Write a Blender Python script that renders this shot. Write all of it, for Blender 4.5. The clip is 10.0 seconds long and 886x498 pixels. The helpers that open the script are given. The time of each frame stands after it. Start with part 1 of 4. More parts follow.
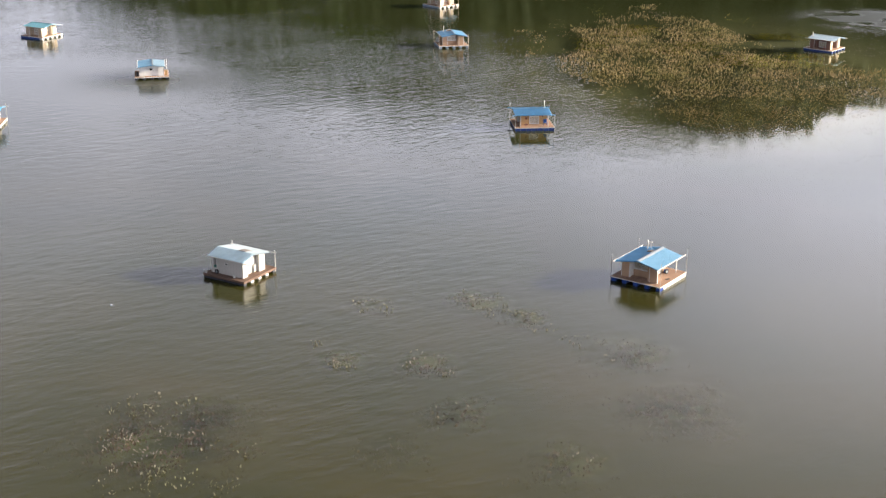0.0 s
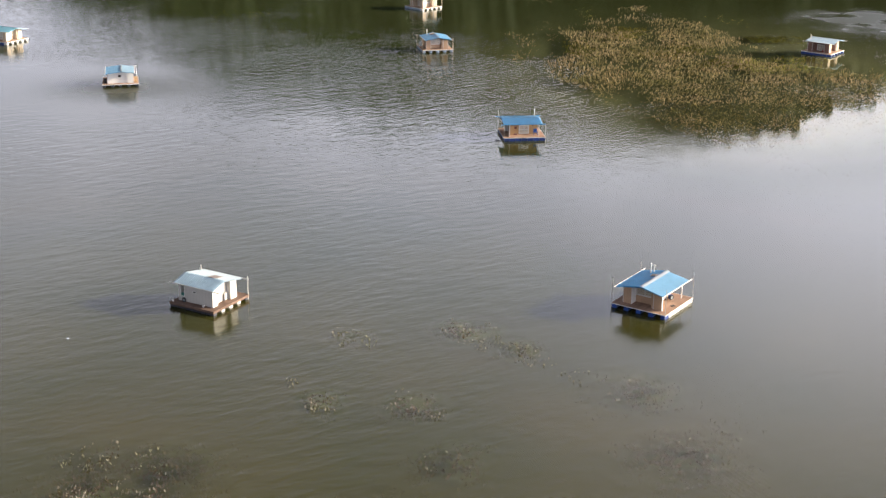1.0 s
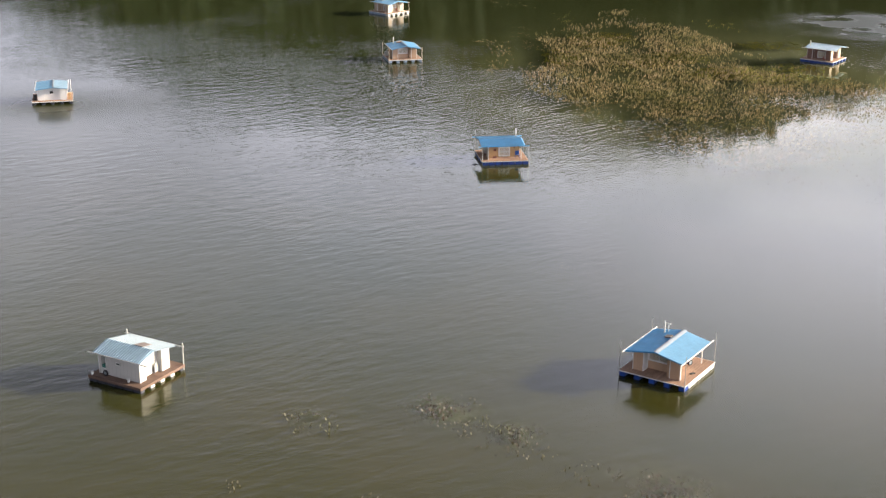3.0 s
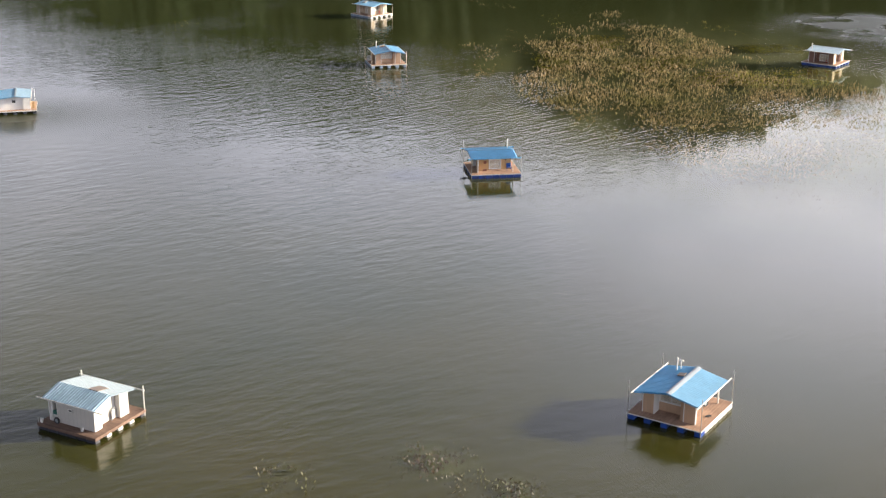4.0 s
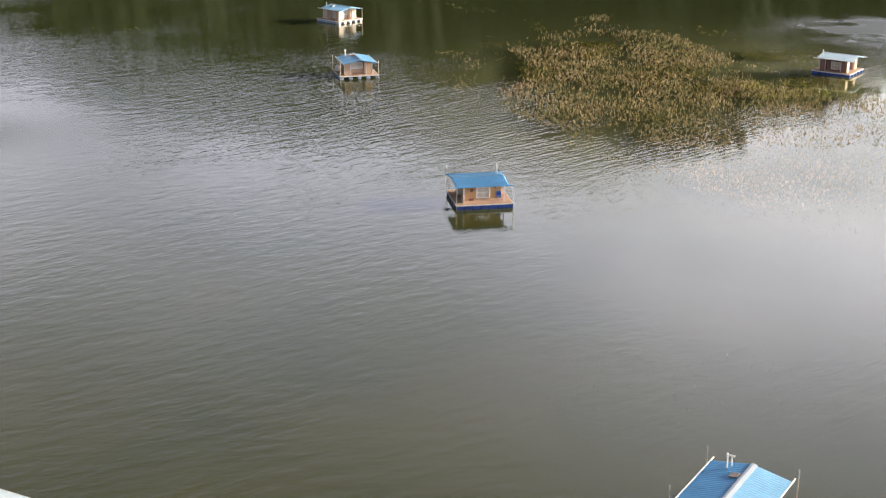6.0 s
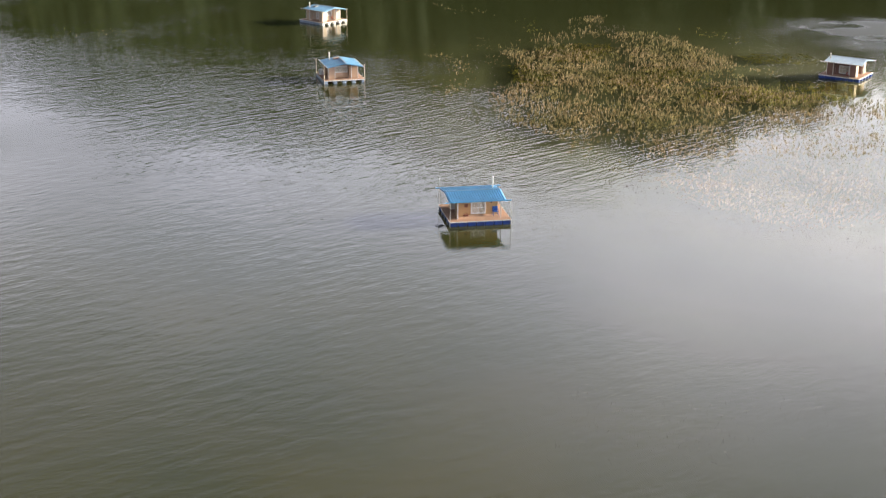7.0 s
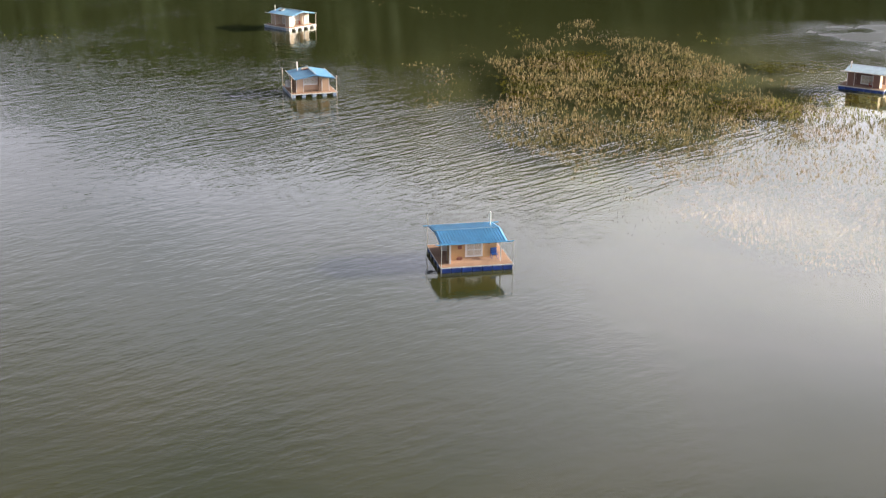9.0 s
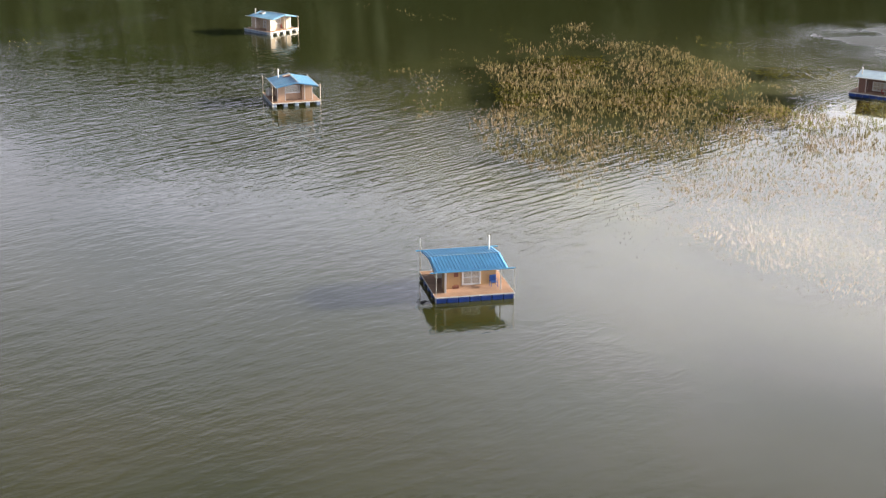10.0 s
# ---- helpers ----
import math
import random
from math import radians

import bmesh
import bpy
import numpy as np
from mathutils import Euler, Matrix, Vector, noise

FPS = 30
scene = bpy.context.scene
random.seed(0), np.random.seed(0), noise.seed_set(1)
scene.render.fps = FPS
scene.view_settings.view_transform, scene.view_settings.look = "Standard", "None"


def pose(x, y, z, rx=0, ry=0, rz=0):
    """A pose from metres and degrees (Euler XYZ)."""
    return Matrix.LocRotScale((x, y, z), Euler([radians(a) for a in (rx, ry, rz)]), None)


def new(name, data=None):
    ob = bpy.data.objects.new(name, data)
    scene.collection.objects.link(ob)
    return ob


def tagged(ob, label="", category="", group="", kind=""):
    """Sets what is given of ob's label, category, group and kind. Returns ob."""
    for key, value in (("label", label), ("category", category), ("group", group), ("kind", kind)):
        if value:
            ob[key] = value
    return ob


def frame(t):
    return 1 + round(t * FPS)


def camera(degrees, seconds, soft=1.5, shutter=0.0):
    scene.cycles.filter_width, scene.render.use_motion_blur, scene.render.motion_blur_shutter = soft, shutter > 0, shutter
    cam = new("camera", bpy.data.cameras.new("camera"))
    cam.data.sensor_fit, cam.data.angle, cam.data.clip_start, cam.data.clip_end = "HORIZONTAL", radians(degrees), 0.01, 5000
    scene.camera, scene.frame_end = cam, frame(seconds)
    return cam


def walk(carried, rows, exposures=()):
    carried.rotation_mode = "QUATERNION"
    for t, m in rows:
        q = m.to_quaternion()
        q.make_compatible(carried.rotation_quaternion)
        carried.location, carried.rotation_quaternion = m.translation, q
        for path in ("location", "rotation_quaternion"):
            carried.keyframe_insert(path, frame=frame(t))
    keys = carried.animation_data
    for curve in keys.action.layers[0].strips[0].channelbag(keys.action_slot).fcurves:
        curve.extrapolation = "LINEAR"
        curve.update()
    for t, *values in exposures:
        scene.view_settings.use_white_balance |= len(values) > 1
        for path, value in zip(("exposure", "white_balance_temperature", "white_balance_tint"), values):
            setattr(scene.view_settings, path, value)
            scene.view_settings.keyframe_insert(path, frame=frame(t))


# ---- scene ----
cam = camera(36.20, 10.0, soft=1.3)
# seconds, place of the drone in metres, yaw, pitch and lean in degrees
ROWS = [
    (0.0, 0.000, 0.000, 58.137, 0.001, -19.141, -0.380),
    (0.5, -0.311, 6.531, 57.405, -0.411, -19.160, -0.385),
    (1.0, -0.590, 13.062, 56.682, -0.817, -19.154, -0.391),
    (1.5, -0.806, 19.569, 55.932, -1.219, -19.148, -0.397),
    (2.0, -0.948, 26.042, 55.146, -1.596, -19.147, -0.398),
    (2.5, -0.991, 32.486, 54.347, -1.954, -19.131, -0.380),
    (4.0, -0.776, 51.653, 51.860, -2.996, -19.084, -0.257),
    (4.5, -0.778, 57.927, 51.003, -3.320, -19.068, -0.221),
    (5.0, -0.809, 64.125, 50.150, -3.668, -19.022, -0.202),
    (5.5, -0.871, 70.227, 49.287, -4.016, -18.996, -0.222),
    (7.0, -0.972, 88.193, 46.584, -5.097, -18.971, -0.477),
    (7.5, -1.004, 94.123, 45.767, -5.460, -18.947, -0.538),
    (8.0, -1.018, 99.987, 44.993, -5.826, -18.938, -0.575),
    (8.5, -1.013, 105.792, 44.248, -6.166, -18.940, -0.601),
    (9.0, -0.954, 111.528, 43.527, -6.509, -18.936, -0.624),
    (9.5, -0.810, 117.189, 42.814, -6.870, -18.925, -0.647),
    (10.0, -0.630, 122.817, 42.120, -7.230, -18.891, -0.678),
]


def gimbal(x, y, z, yaw, pitch, lean):
    return pose(x, y, z, 0, 0, yaw) @ pose(0, 0, 0, 90 + pitch) @ pose(0, 0, 0, 0, 0, -lean)


walk(cam, [(row[0], gimbal(*row[1:])) for row in ROWS], exposures=[(0.0, 1.50), (10.0, 1.67)])

# ---- world and sun ----
SUN_WAY = Vector((1.0, 0.08, 0.277)).normalized()      # from the lake towards the sun
SUN_ELEVATION = math.asin(SUN_WAY.z)
SUN_AZIMUTH = math.atan2(SUN_WAY.x, SUN_WAY.y)


def nd(tree, kind, **values):
    """A node with its settings and input values."""
    n = tree.nodes.new(kind)
    for key, value in values.items():
        if key.startswith("in_"):
            k = key[3:]
            n.inputs[int(k) if k.isdigit() else k.replace("_", " ")].default_value = value
        elif key == "blend_type":
            n.blend_type = value
        elif key == "data_type":
            n.data_type = value
        elif key == "operation":
            n.operation = value
    return n


def ramp(tree, fac, stops):
    n = tree.nodes.new("ShaderNodeValToRGB")
    while len(n.color_ramp.elements) < len(stops):
        n.color_ramp.elements.new(0.5)
    for e, (p, c) in zip(n.color_ramp.elements, stops):
        e.position = p
        e.color = (c, c, c, 1) if isinstance(c, (int, float)) else (*c, 1)
    tree.links.new(fac, n.inputs[0])
    return n


def mixed(tree, fac, a, b, how="MIX"):
    """A colour mix; fac, a and b are sockets or values. Returns the result's socket."""
    n = tree.nodes.new("ShaderNodeMix")
    n.data_type, n.blend_type = "RGBA", how
    for i, v in ((0, fac), (6, a), (7, b)):
        if isinstance(v, bpy.types.NodeSocket):
            tree.links.new(v, n.inputs[i])
        else:
            n.inputs[i].default_value = v if isinstance(v, (int, float)) else (*v, 1)
    return n.outputs[2]


world = bpy.data.worlds.new("sky")
scene.world = world
world.use_nodes = True
wt = world.node_tree
wt.nodes.clear()
sky = wt.nodes.new("ShaderNodeTexSky")
sky.sky_type, sky.sun_disc = "NISHITA", False
sky.sun_elevation, sky.sun_rotation = SUN_ELEVATION, SUN_AZIMUTH
sky.air_density, sky.dust_density = 1.0, 2.0
dim = nd(wt, "ShaderNodeVectorMath", operation="SCALE", in_3=0.022)
wt.links.new(sky.outputs[0], dim.inputs[0])
coord = wt.nodes.new("ShaderNodeTexCoord")
stretch = nd(wt, "ShaderNodeMapping", in_Scale=(1.0, 1.0, 3.0))
wt.links.new(coord.outputs["Generated"], stretch.inputs[0])
puffs = nd(wt, "ShaderNodeTexNoise", in_Scale=2.6, in_Detail=5.0, in_Roughness=0.5)
wt.links.new(stretch.outputs[0], puffs.inputs["Vector"])
cover = ramp(wt, puffs.outputs[0], [(0.30, 0.55), (0.55, 0.95)])
lit = ramp(wt, puffs.outputs[0], [(0.35, (0.560, 0.588, 0.720)), (0.52, (0.675, 0.683, 0.818)), (0.68, (0.925, 0.906, 0.998))])
apart = wt.nodes.new("ShaderNodeSeparateXYZ")
wt.links.new(coord.outputs["Generated"], apart.inputs[0])
# bright haze low down, thinner and darker cloud overhead
haze = ramp(wt, apart.outputs[2], [(0.0, 1.0), (0.20, 0.97), (0.33, 0.88), (0.46, 0.54), (0.56, 0.18), (0.70, 0.03), (1.0, 0.01)])
clouds = mixed(wt, 1.0, lit.outputs[0], haze.outputs[0], "MULTIPLY")
# the cloud glows towards the sun
facing = nd(wt, "ShaderNodeVectorMath", operation="DOT_PRODUCT")
facing.inputs[1].default_value = SUN_WAY
wt.links.new(coord.outputs["Generated"], facing.inputs[0])
turned = nd(wt, "ShaderNodeMapRange", in_1=-1.0, in_2=1.0)
wt.links.new(facing.outputs["Value"], turned.inputs[0])
glow = ramp(wt, turned.outputs[0], [(0.0, 0.08), (0.26, 0.20), (0.36, 0.42), (0.42, 0.46), (0.48, 0.46), (0.55, 0.60), (0.75, 0.85), (1.0, 1.0)])
clouds = mixed(wt, 1.0, clouds, glow.outputs[0], "MULTIPLY")
bright = nd(wt, "ShaderNodeVectorMath", operation="SCALE", in_3=1.98)
wt.links.new(clouds, bright.inputs[0])
veil = mixed(wt, cover.outputs[0], dim.outputs[0], bright.outputs[0])
back = nd(wt, "ShaderNodeBackground", in_Strength=1.0)
wt.links.new(veil, back.inputs[0])
wout = wt.nodes.new("ShaderNodeOutputWorld")
wt.links.new(back.outputs[0], wout.inputs[0])

sun = new("sun", bpy.data.lights.new("sun", "SUN"))
sun.data.energy, sun.data.angle, sun.data.color = 5.0, radians(3.0), (1.0, 0.86, 0.68)
sun.rotation_mode = "QUATERNION"
sun.rotation_quaternion = SUN_WAY.to_track_quat("Z", "Y")
sun.location = (200, 200, 120)


# ---- materials ----
def material(name, colour, rough=0.6, metal=0.0, vary=0.15, grain=8.0, stain=0.7, bump=0.0, random_tint=0.0, spec=0.5):
    """Paint, wood or metal with grain and broad stains at real size."""
    m = bpy.data.materials.new(name)
    m.use_nodes = True
    t = m.node_tree
    b = t.nodes["Principled BSDF"]
    b.inputs["Roughness"].default_value, b.inputs["Metallic"].default_value = rough, metal
    b.inputs["Specular IOR Level"].default_value = spec
    c = t.nodes.new("ShaderNodeTexCoord")
    fine = nd(t, "ShaderNodeTexNoise", in_Scale=grain, in_Detail=4.0)
    broad = nd(t, "ShaderNodeTexNoise", in_Scale=stain, in_Detail=3.0)
    for n in (fine, broad):
        t.links.new(c.outputs["Object"], n.inputs["Vector"])
    dark = tuple(v * (1 - 1.6 * vary) for v in colour)
    light = tuple(min(1, v * (1 + vary)) for v in colour)
    f = ramp(t, fine.outputs[0], [(0.3, 0.15), (0.7, 0.85)])
    g = ramp(t, broad.outputs[0], [(0.35, 0.0), (0.65, 1.0)])
    col = mixed(t, f.outputs[0], dark, light)
    col = mixed(t, 0.5, col, mixed(t, g.outputs[0], dark, light))
    if random_tint:
        info = t.nodes.new("ShaderNodeObjectInfo")
        r = ramp(t, info.outputs["Random"], [(0.0, 1 - random_tint), (1.0, 1.0)])
        col = mixed(t, 1.0, col, r.outputs[0], "MULTIPLY")
    t.links.new(col, b.inputs["Base Color"])
    if bump:
        k = nd(t, "ShaderNodeBump", in_Strength=bump, in_Distance=0.02)
        t.links.new(fine.outputs[0], k.inputs["Height"])
        t.links.new(k.outputs[0], b.inputs["Normal"])
    return m


def boards(name, colour, width=0.14, axis=0, rough=0.65, vary=0.2, groove=0.5, spec=0.5):
    """Wooden boards of one width, laid across an axis of the thing, each of its own shade, with dark joints."""
    m = material(name, colour, rough, vary=vary, spec=spec)
    t = m.node_tree
    b = t.nodes["Principled BSDF"]
    col = b.inputs["Base Color"].links[0].from_socket
    c = t.nodes.new("ShaderNodeTexCoord")
    s = t.nodes.new("ShaderNodeSeparateXYZ")
    t.links.new(c.outputs["Object"], s.inputs[0])
    d = nd(t, "ShaderNodeMath", operation="DIVIDE", in_1=width)
    if axis == 2:
        both = nd(t, "ShaderNodeMath", operation="ADD")
        t.links.new(s.outputs[0], both.inputs[0])
        t.links.new(s.outputs[1], both.inputs[1])
        t.links.new(both.outputs[0], d.inputs[0])
    else:
        t.links.new(s.outputs[axis], d.inputs[0])
    whole = nd(t, "ShaderNodeMath", operation="FLOOR")
    part_ = nd(t, "ShaderNodeMath", operation="FRACT")
    for n in (whole, part_):
        t.links.new(d.outputs[0], n.inputs[0])
    each = t.nodes.new("ShaderNodeTexWhiteNoise")
    each.noise_dimensions = "1D"
    t.links.new(whole.outputs[0], each.inputs["W"])
    tone = ramp(t, each.outputs["Value"], [(0.0, 1 - vary), (1.0, 1.0)])
    joint = ramp(t, part_.outputs[0], [(0.0, 1 - groove), (0.10, 1.0), (1.0, 1.0)])
    col = mixed(t, 1.0, col, tone.outputs[0], "MULTIPLY")
    col = mixed(t, 1.0, col, joint.outputs[0], "MULTIPLY")
    t.links.new(col, b.inputs["Base Color"])
    return m


def leafy(name, shades, rough=0.7, pass_light=0.25, tufty=0.0):
    """Stalks and leaves: one shade of several for each, light passing through them a little."""
    m = bpy.data.materials.new(name)
    m.use_nodes = True
    t = m.node_tree
    b = t.nodes["Principled BSDF"]
    g = t.nodes.new("ShaderNodeNewGeometry")
    r = ramp(t, g.outputs["Random Per Island"], [(i / (len(shades) - 1), s) for i, s in enumerate(shades)])
    c = t.nodes.new("ShaderNodeTexCoord")
    n = nd(t, "ShaderNodeTexNoise", in_Scale=0.12, in_Detail=3.0)
    t.links.new(c.outputs["Object"], n.inputs["Vector"])
    w = ramp(t, n.outputs[0], [(0.35, (0.62, 0.72, 0.5)), (0.6, (1.0, 1.0, 1.0))])
    col = mixed(t, 1.0, r.outputs[0], w.outputs[0], "MULTIPLY")
    if tufty:
        n = nd(t, "ShaderNodeTexNoise", in_Scale=tufty, in_Detail=1.0)
        t.links.new(c.outputs["Object"], n.inputs["Vector"])
        col = mixed(t, 1.0, col, ramp(t, n.outputs[0], [(0.36, 0.5), (0.62, 1.0)]).outputs[0], "MULTIPLY")
    t.links.new(col, b.inputs["Base Color"])
    b.inputs["Roughness"].default_value = rough
    b.inputs["Specular IOR Level"].default_value = 0.25
    tl = t.nodes.new("ShaderNodeBsdfTranslucent")
    t.links.new(col, tl.inputs[0])
    mx = nd(t, "ShaderNodeMixShader", in_0=pass_light)
    t.links.new(b.outputs[0], mx.inputs[1])
    t.links.new(tl.outputs[0], mx.inputs[2])
    t.links.new(mx.outputs[0], t.nodes["Material Output"].inputs[0])
    return m


# beds of brown weed under the surface: x, y, radius in metres
WEED_BEDS = [(-25.5, 113.5, 9.5), (-10.5, 131, 3.0), (4.0, 148.5, 3.8), (9.5, 144, 2.8), (-8.8, 147, 2.6), (-1.5, 130.5, 3.2), (1.5, 119, 4.0), (20, 134, 5.0), (23, 120, 6.0), (11, 109, 4.5),
             (-4, 111, 3.5)]
# glassy slicks: x, y, radius across, radius along
SLICK = [(-62, 272, 44, 34), (74, 246, 34, 26), (62, 262, 26, 12), (80, 290, 26, 22), (54, 212, 38, 30)]
# choppy stretches: x, y, radius across, radius along
CHOPPY = [(-20, 325, 80, 62), (24, 285, 34, 34)]
# long steep waves that run up against the reed bed: x, y, radius across, radius along
SURGE = [(43, 275, 55, 46), (2, 290, 42, 36)]
# dull films: x, y, radius across, radius along
FILM = [(-60, 270, 46, 34)]
# fine cat's-paw ripples: x, y, radius across, radius along
PAWS = [(32, 122, 34, 30), (24, 152, 22, 20)]
# wind-ruffled patches: x, y, radius across, radius along
RUFFLED = [(110, 350, 34, 30), (79, 314, 11, 12)]


def water_material():
    m = bpy.data.materials.new("lake_water")
    m.use_nodes = True
    t = m.node_tree
    b = t.nodes["Principled BSDF"]
    b.inputs["IOR"].default_value, b.inputs["Roughness"].default_value = 1.333, 0.05
    c = t.nodes.new("ShaderNodeTexCoord")

    def spread(x, y, rx, ry):
        """1 at a patch's middle, 0 at its rim."""
        p = nd(t, "ShaderNodeMapping", in_Location=(-x / rx, -y / ry, 0), in_Scale=(1 / rx, 1 / ry, 0))
        t.links.new(c.outputs["Object"], p.inputs[0])
        g = t.nodes.new("ShaderNodeTexGradient")
        g.gradient_type = "QUADRATIC_SPHERE"
        t.links.new(p.outputs[0], g.inputs[0])
        return g.outputs[1]

    def total(sockets):
        out = sockets[0]
        for s in sockets[1:]:
            a = nd(t, "ShaderNodeMath", operation="ADD")
            t.links.new(out, a.inputs[0])
            t.links.new(s, a.inputs[1])
            out = a.outputs[0]
        return out

    # murky olive water, silty near the weed beds, darker farther out; partly seen through
    murk = nd(t, "ShaderNodeTexNoise", in_Scale=0.045, in_Detail=3.0)
    t.links.new(c.outputs["Object"], murk.inputs["Vector"])
    base = ramp(t, murk.outputs[0], [(0.3, (0.034, 0.036, 0.0064)), (0.7, (0.054, 0.046, 0.0096))])
    green = ramp(t, murk.outputs[0], [(0.3, (0.025, 0.030, 0.0060)), (0.7, (0.041, 0.040, 0.0092))])
    where = t.nodes.new("ShaderNodeSeparateXYZ")
    t.links.new(c.outputs["Object"], where.inputs[0])
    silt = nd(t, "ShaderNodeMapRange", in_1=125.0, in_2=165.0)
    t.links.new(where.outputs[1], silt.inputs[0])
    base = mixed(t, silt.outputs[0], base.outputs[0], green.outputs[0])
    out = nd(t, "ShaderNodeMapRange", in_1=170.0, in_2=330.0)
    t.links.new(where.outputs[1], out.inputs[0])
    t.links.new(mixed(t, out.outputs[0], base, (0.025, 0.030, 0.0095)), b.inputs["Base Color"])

    # the reed bed stands in clear water
    clear = nd(t, "ShaderNodeMapRange", in_1=0.0, in_2=0.35, in_3=0.06, in_4=0.94)
    beds = total([spread(x, y, r * 1.4, r * 1.4) for x, y, r in WEED_BEDS])
    tufts = nd(t, "ShaderNodeTexNoise", in_Scale=0.16, in_Detail=3.0)
    t.links.new(c.outputs["Object"], tufts.inputs["Vector"])
    torn = ramp(t, tufts.outputs[0], [(0.36, 0.06), (0.62, 0.85)])
    some = nd(t, "ShaderNodeMath", operation="MULTIPLY")
    t.links.new(beds, some.inputs[0])
    t.links.new(torn.outputs[0], some.inputs[1])
    t.links.new(total([spread(60, 284, 84, 110), some.outputs[0]]), clear.inputs[0])
    lens = nd(t, "ShaderNodeBsdfGlass", in_Color=(0.93, 0.91, 0.80, 1), in_IOR=1.333)
    both = t.nodes.new("ShaderNodeMixShader")
    t.links.new(clear.outputs[0], both.inputs[0])
    t.links.new(b.outputs[0], both.inputs[1])
    t.links.new(lens.outputs[0], both.inputs[2])
    t.links.new(both.outputs[0], t.nodes["Material Output"].inputs[0])

    # three sizes of waves, with calm and breezy stretches
    breeze = nd(t, "ShaderNodeTexNoise", in_Scale=0.012, in_Detail=3.0)
    t.links.new(c.outputs["Object"], breeze.inputs["Vector"])
    calm = ramp(t, breeze.outputs[0], [(0.38, 0.5), (0.62, 1.0)])
    slick = nd(t, "ShaderNodeMapRange", in_1=0.0, in_2=0.4, in_3=1.0, in_4=0.30)
    t.links.new(total([spread(*r) for r in SLICK]), slick.inputs[0])
    lull = nd(t, "ShaderNodeMath", operation="MULTIPLY")
    t.links.new(calm.outputs[0], lull.inputs[0])
    t.links.new(slick.outputs[0], lull.inputs[1])
    chop = nd(t, "ShaderNodeMapRange", in_1=0.0, in_2=0.5, in_3=1.0, in_4=1.15)
    t.links.new(total([spread(*r) for r in CHOPPY]), chop.inputs[0])
    windy = nd(t, "ShaderNodeMath", operation="MULTIPLY")
    t.links.new(lull.outputs[0], windy.inputs[0])
    t.links.new(chop.outputs[0], windy.inputs[1])
    # the reeds still the waves among them
    stilled = nd(t, "ShaderNodeMapRange", in_1=0.02, in_2=0.16, in_3=1.0, in_4=0.45)
    t.links.new(total([spread(54, 270, 36, 64), spread(56, 322, 28, 44), spread(80, 270, 36, 42)]), stilled.inputs[0])
    left = nd(t, "ShaderNodeMath", operation="MULTIPLY")
    t.links.new(windy.outputs[0], left.inputs[0])
    t.links.new(stilled.outputs[0], left.inputs[1])
    gust = left.outputs[0]
    chafed = total([spread(*r) for r in RUFFLED])
    paws = nd(t, "ShaderNodeTexNoise", in_Scale=0.10, in_Detail=4.0)
    t.links.new(c.outputs["Object"], paws.inputs["Vector"])
    broken = ramp(t, paws.outputs[0], [(0.36, 0.15), (0.58, 1.0)])
    matt = nd(t, "ShaderNodeMath", operation="MULTIPLY")
    t.links.new(chafed, matt.inputs[0])
    t.links.new(broken.outputs[0], matt.inputs[1])
    film = nd(t, "ShaderNodeMath", operation="MULTIPLY", in_1=0.35)
    t.links.new(total([spread(*r) for r in FILM]), film.inputs[0])
    rough = nd(t, "ShaderNodeMapRange", in_1=0.0, in_2=0.4, in_4=0.40)
    t.links.new(total([matt.outputs[0], film.outputs[0]]), rough.inputs[0])
    # small wavelets blur the open water; the far water lies in the lee of the woods
    lee = nd(t, "ShaderNodeMapRange", in_1=165.0, in_2=240.0, in_3=0.16, in_4=0.035)
    t.links.new(where.outputs[1], lee.inputs[0])
    t.links.new(lee.outputs[0], rough.inputs[3])
    t.links.new(rough.outputs[0], b.inputs["Roughness"])
    lens.inputs["Roughness"].default_value = 0.03
    height = None
    parts = []
    farther = nd(t, "ShaderNodeMapRange", in_1=190.0, in_2=300.0, in_3=0.40, in_4=0.75)
    t.links.new(where.outputs[1], farther.inputs[0])
    swell = nd(t, "ShaderNodeMapRange", in_1=-10.0, in_2=30.0, in_3=1.0, in_4=0.35)
    t.links.new(where.outputs[0], swell.inputs[0])
    for angle, size, slim, detail, weight, reach in ((28, 0.60, 2.4, 2.5, 1.1, swell), (40, 1.1, 2.2, 2.5, 0.75, swell), (48, 0.60, 2.8, 1.0, 0.14, farther), (-42, 0.75, 3.0, 1.0, 0.12, farther),
                                                     (24, 1.7, 2.0, 2.0, 0.40, farther), (-28, 2.4, 2.2, 1.0, 0.20, farther), (-15, 4.5, 1.6, 2.0, 0.13, farther)):
        p = nd(t, "ShaderNodeMapping", in_Rotation=(0, 0, radians(angle)), in_Scale=(slim, 1, 1))
        p.vector_type = "TEXTURE"
        t.links.new(c.outputs["Object"], p.inputs[0])
        n = nd(t, "ShaderNodeTexNoise", in_Scale=size, in_Detail=detail, in_Roughness=0.5)
        t.links.new(p.outputs[0], n.inputs["Vector"])
        parts.append((n.outputs[0], weight, reach.outputs[0]))
    # long wind-wave crests, in trains that come and go
    open_water = nd(t, "ShaderNodeMapRange", in_1=200.0, in_2=300.0, in_3=0.20, in_4=0.66)
    t.links.new(where.outputs[1], open_water.inputs[0])
    surge = nd(t, "ShaderNodeMapRange", in_1=0.0, in_2=0.4, in_3=0.0, in_4=1.0)
    t.links.new(total([spread(*r) for r in SURGE]), surge.inputs[0])
